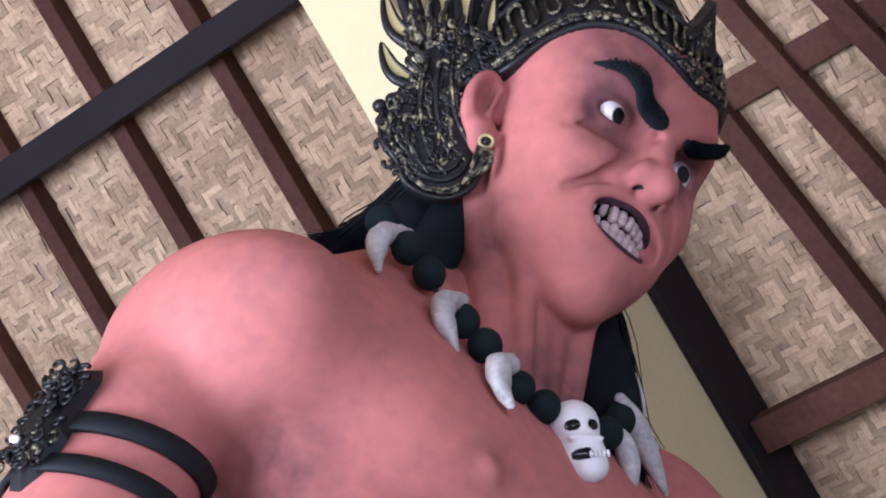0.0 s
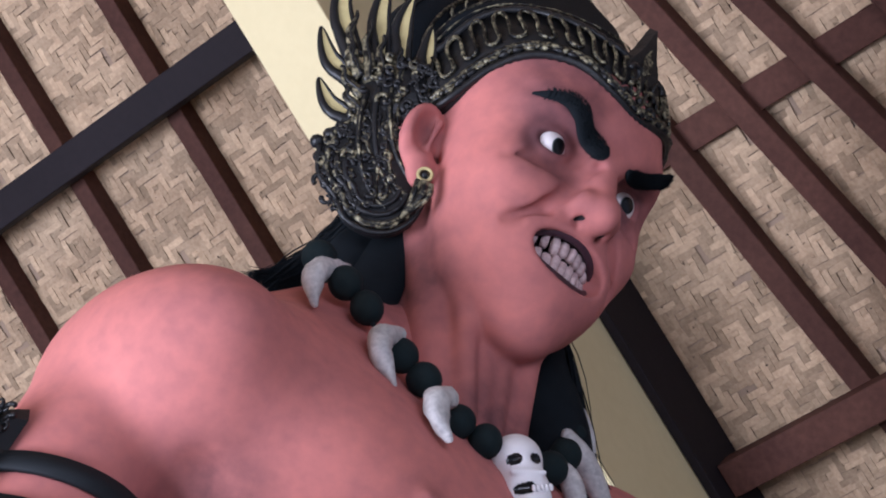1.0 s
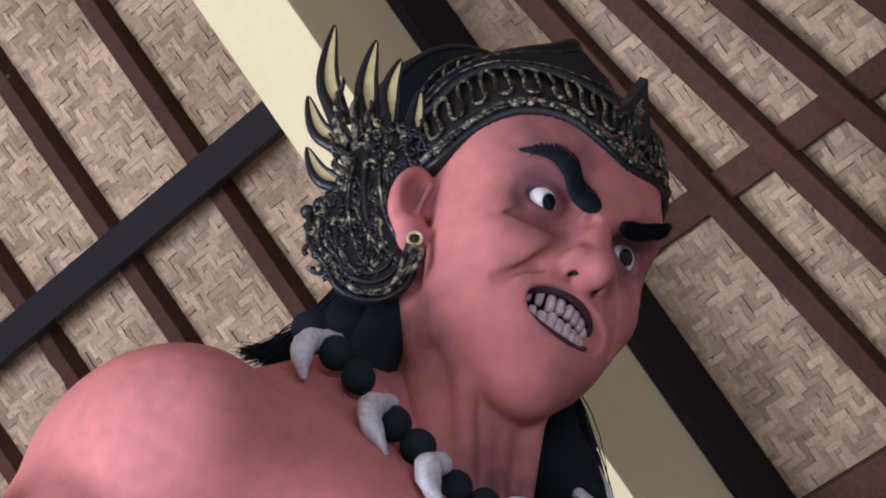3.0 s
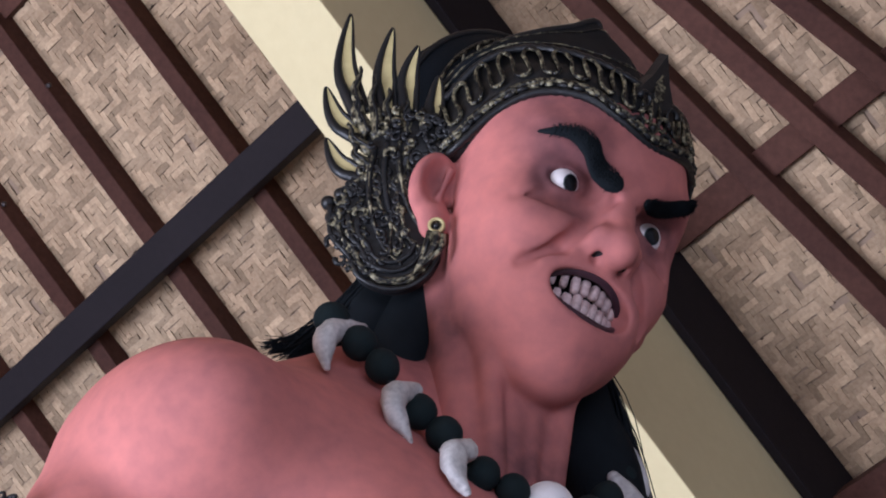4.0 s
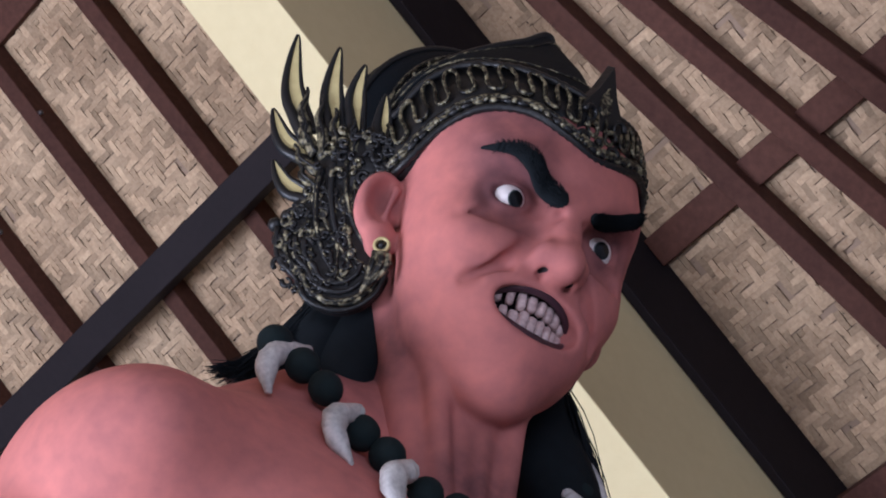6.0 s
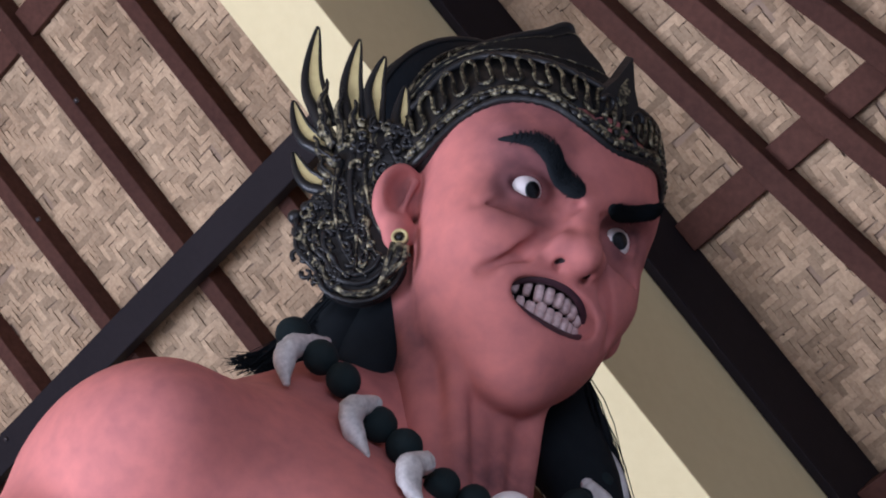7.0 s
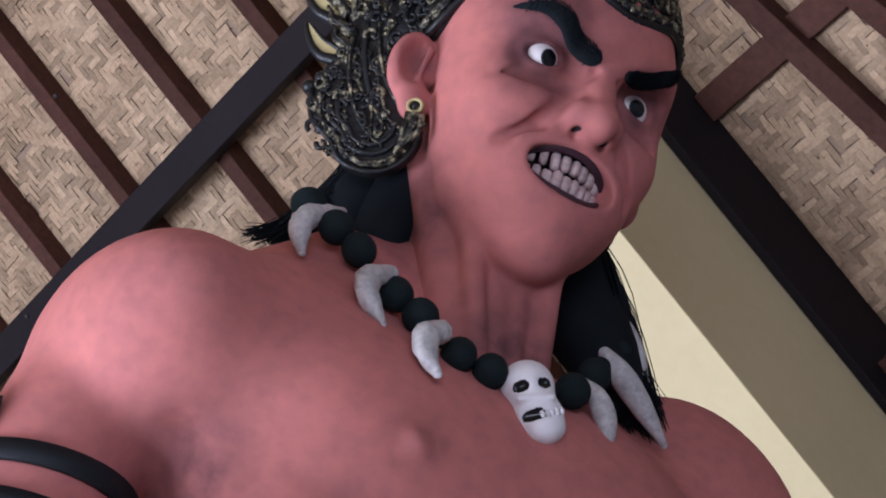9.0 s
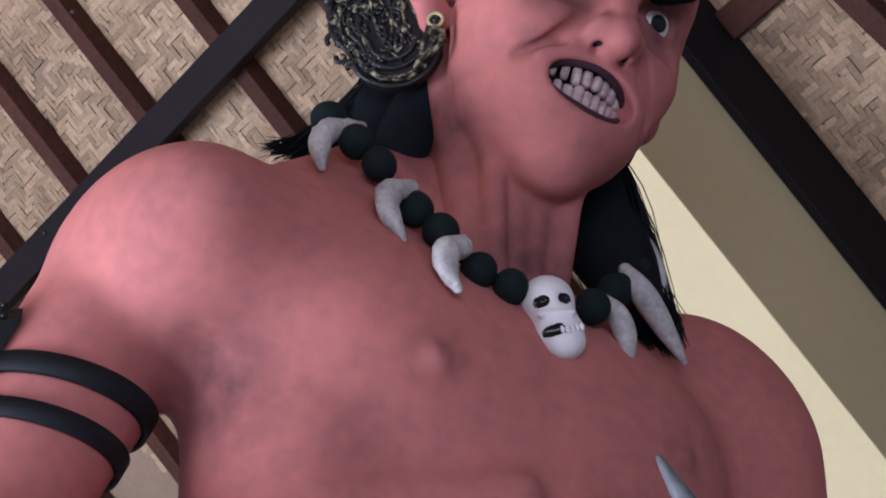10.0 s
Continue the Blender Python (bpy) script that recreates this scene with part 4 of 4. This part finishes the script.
for side in (-1, 1):
    s = Shape()
    for lock in range(30):
        u = rng.random() ** 1.6
        root = Vector((side * rng.uniform(0.09, 0.18), rng.uniform(-0.32, -0.20), rng.uniform(-0.20, -0.06)))
        if side < 0:
            end = Vector((-0.185, -0.27, -0.33)).lerp(Vector((-0.325, -0.272, -0.350)), u)
            midp = root.lerp(end, 0.5) + Vector((0.015, -0.03, -0.01 + 0.02 * (1 - u)))
        else:
            end = Vector((rng.uniform(0.22, 0.350), rng.uniform(-0.17, -0.09), rng.uniform(-0.45, -0.35)))
            midp = root.lerp(end, 0.5) + Vector((rng.uniform(0.0, 0.02), -0.01, rng.uniform(0.0, 0.035)))
        for k in range(34):
            j = lambda q: Vector((rng.gauss(0, q), rng.gauss(0, q), rng.gauss(0, q)))
            path = spline([root + j(0.010), midp + j(0.010 if side < 0 else 0.006), end + j(0.007)], 9)
            r = rng.uniform(0.0008, 0.0020) if k > 2 else rng.uniform(0.002, 0.005)
            s.tube(path, [r * (1 - (i / 10) ** 1.5) + 0.0002 for i in range(10)], n=4 if k > 2 else 6)
    part("loose_hair", s, HAIR, wig, HEAD)["kind"] = "stuff"

# ---- necklace ----
neck = thing("necklace", "black bead necklace with bone fangs and a white skull pendant", "necklace", BODY @ Vector((-0.05, 0.09, -0.03)))
for k, p in enumerate(((-0.338, 0.00, 0.246), (-0.304, 0.017, 0.205), (-0.276, 0.030, 0.166), (-0.234, 0.052, 0.088), (-0.201, 0.062, 0.056), (-0.150, 0.074, 0.000), (-0.104, 0.082, -0.016), (0.038, 0.081, 0.006), (0.090, 0.070, 0.060), (0.160, 0.020, 0.128), (0.200, 0.0, 0.19))):
    m = BODY @ pose(*p, 20 * k, 35 * k, 50 * k)
    part("bead", Shape().ball((0, 0, 0), (0.0265, 0.0265, 0.0245), n=20), BEAD, neck, m)
string = spline([(-0.338, -0.01, 0.245), (-0.304, 0.012, 0.205), (-0.234, 0.046, 0.088), (-0.15, 0.068, 0.0), (-0.05, 0.075, -0.01), (0.04, 0.075, 0.006), (0.16, 0.016, 0.128), (0.22, -0.04, 0.24)], 40)
part("cord", Shape().tube(string, 0.004, n=6), BLACK_LEATHER, neck, BODY)


def fang(points, radii, rough, mat, label):
    path = spline(points, 14)
    rr = spline([(r, 0, 0) for r in radii], 14)
    s = Shape().tube(path, [max(0.002, q.x) for q in rr], n=14)
    s.ball(path[0], max(0.002, rr[0].x), n=14)
    s.ball(path[-1], max(0.0025, rr[-1].x), n=10)
    s.v = [p + Vector(noise.noise_vector(p * 45)) * rough + Vector(noise.noise_vector(p * 120)) * rough * 0.4 for p in s.v]
    part("fang", s, mat, neck, BODY, label)


lump = "lumpy grey-white bone fang"
fang([(-0.285, 0.005, 0.252), (-0.330, 0.006, 0.228), (-0.354, 0.004, 0.196), (-0.352, 0.0, 0.150)], (0.008, 0.016, 0.018, 0.006), 0.003, BONE, lump)
fang([(-0.250, 0.060, 0.112), (-0.282, 0.062, 0.092), (-0.286, 0.062, 0.056), (-0.262, 0.058, 0.018)], (0.013, 0.019, 0.018, 0.006), 0.0048, BONE, lump)
fang([(-0.196, 0.098, 0.006), (-0.222, 0.102, -0.012), (-0.228, 0.106, -0.046), (-0.214, 0.108, -0.082)], (0.016, 0.018, 0.016, 0.007), 0.0048, BONE, lump)
smooth_fang = "smooth pale grey fang"
fang([(0.070, 0.070, 0.040), (0.088, 0.074, 0.016), (0.101, 0.072, -0.020), (0.100, 0.068, -0.068)], (0.008, 0.016, 0.016, 0.006), 0.0006, BONE, smooth_fang)
fang([(0.148, 0.034, 0.148), (0.172, 0.036, 0.116), (0.206, 0.034, 0.072), (0.247, 0.026, 0.022)], (0.010, 0.019, 0.017, 0.005), 0.0006, BONE, smooth_fang)
fang([(0.192, -0.010, 0.282), (0.220, 0.000, 0.255), (0.242, -0.002, 0.215), (0.262, -0.010, 0.160)], (0.006, 0.012, 0.013, 0.005), 0.0006, BONE, smooth_fang)

skull_forms = [
    ("ball", [(0, 0, 0.022), (0.038, 0.034, 0.038)], 0.01, 1),
    ("ball", [(0, 0.006, -0.026), (0.036, 0.028, 0.030)], 0.02, 1),
    ("ball", [(0.002, 0.012, -0.050), (0.028, 0.024, 0.020)], 0.015, 1),
    ("ball", [(-0.015, 0.036, 0.014), (0.012, 0.013, 0.0085)], 0.004, -1),
    ("ball", [(0.018, 0.036, 0.012), (0.010, 0.013, 0.008)], 0.004, -1),
    ("ball", [(0.002, 0.040, -0.006), (0.004, 0.010, 0.006)], 0.003, -1),
    ("cap", [(-0.020, 0.032, -0.030), (0.018, 0.036, -0.033), 0.009, 0.006], 0.005, -1),
    ("cap", [(-0.024, 0.030, -0.004), (0.022, 0.032, -0.012), 0.004, 0.004], 0.006, 1),
]
lo, hi, st = (-0.06, -0.06, -0.09), (0.06, 0.06, 0.08), 0.0025
sv, sf = surface(field(skull_forms, lo, hi, st), lo, st)
sc = sv[sf].mean(1)
holes = ((((sc[:, 0] + 0.015) / 0.0115) ** 2 + ((sc[:, 2] - 0.014) / 0.0085) ** 2 < 1) | (((sc[:, 0] - 0.018) / 0.0095) ** 2 + ((sc[:, 2] - 0.012) / 0.008) ** 2 < 1)
         | (((sc[:, 0] + 0.010) / 0.016) ** 4 + ((sc[:, 2] + 0.031) / 0.0085) ** 2 < 1)) & (sc[:, 1] > 0.012)
sk = Shape().add([tuple(map(float, p)) for p in sv], sf.tolist())
sk.m = [1 if h else 0 for h in holes]
skull = part("skull_pendant", sk, [WHITE_BONE, EYE_BLACK], neck, BODY @ pose(-0.042, 0.088, -0.047, -14, -14, 32), "small white painted skull with black hollows")
for i in range(5):
    part("tooth", Shape().ball((0.000 + 0.007 * i, 0.034 - 0.001 * i, -0.034), (0.0035, 0.004, 0.006), n=8), WHITE_BONE, skull, BODY @ pose(-0.042, 0.088, -0.047, -14, -14, 32))

# ---- armband ----
arm = thing("armband", "black leather armband with a carved ornament on the upper arm", "armband", BODY @ Vector((-0.60, -0.31, -0.2)))
A0, A1 = Vector((-0.530, -0.190, 0.00)), Vector((-0.715, -0.310, -0.45))
ax = (A1 - A0).normalized()
e1 = ax.cross(Vector((0, 1, 0))).normalized()
e2 = e1.cross(ax).normalized()
for dist, w in ((0.215, 0.034), (0.288, 0.030)):
    c, r = A0 + ax * dist, 0.118 + (0.102 - 0.118) * dist / 0.501 + 0.003
    pts, nrm = [], []
    for i in range(64):
        a = 2 * math.pi * i / 64
        d = e1 * math.cos(a) + e2 * math.sin(a)
        pts.append(c + d * r + ax * (-0.035 * d.dot(e1)))
        nrm.append(d)
    part("strap", Shape().strap(pts, nrm, w, 0.007, closed=True), BLACK_LEATHER, arm, BODY, "flat black leather strap")
oc = Vector((-0.73, -0.234, -0.184))
out = Vector((-0.930, 0.298, 0.217)).normalized()
along = Vector((-0.45, -0.20, -0.87)).normalized()
along = (along - out * along.dot(out)).normalized()
across = out.cross(along)
om = BODY @ Matrix.Translation(oc) @ Matrix((across, out, along)).transposed().to_4x4()
orn = part("ornament", Shape().plate([(-0.030, -0.095), (-0.040, -0.075), (-0.036, -0.02), (-0.042, 0.03), (-0.034, 0.08), (-0.012, 0.115), (0.010, 0.112), (0.034, 0.06), (0.040, 0.0), (0.034, -0.05), (0.044, -0.085), (0.024, -0.098), (0.008, -0.07), (-0.006, -0.095)], 0.020, bevel=0.22).ball((0, 0.014, 0.03), (0.030, 0.020, 0.060), n=20).ball((0.002, 0.012, -0.045), (0.028, 0.017, 0.040), n=20), BLACK_PAINT, arm, om, "carved black and gold leaf ornament", smooth=False)
rng = random.Random(5)
for k in range(64):
    x, z = rng.uniform(-0.034, 0.034), rng.uniform(-0.085, 0.10)
    r, a0 = rng.uniform(0.008, 0.014), rng.uniform(0, 6.28)
    pts = [(x + r * (1 - i / 20) * math.cos(a0 + i * 0.45), 0.030 - 9.0 * x * x + 0.0004 * i, z + r * (1 - i / 20) * math.sin(a0 + i * 0.45)) for i in range(13)]
    part("curl", Shape().tube(pts, [0.004 * (1 - i / 20) for i in range(13)], n=6), GOLD if k % 6 == 0 else BLACK_PAINT, orn, om)
for x, z in ((0.006, 0.058),):
    part("gem", Shape().ball((x, 0.038, z), (0.009, 0.006, 0.006), n=10), EYE_WHITE, orn, om, "small pale glass gem")

# ---- horn held before the chest ----
horn_tip = Shape().tube(spline([(-0.205, 0.49, -0.93), (-0.185, 0.50, -0.80), (-0.196, 0.50, -0.68), (-0.242, 0.49, -0.574)], 18), [0.034 * (1 - (i / 18) ** 1.5) + 0.003 for i in range(19)], n=16)
HORN_GREY = material("grey_horn", (0.16, 0.17, 0.19), 0.5, dark=(0.05, 0.055, 0.06), scale=25, fine=90, amount=0.8, bump=0.4)
tagged(horn_tip.make("horn_blade", HORN_GREY, BODY), "dark grey curved horn held in the statue's fist", "horn")
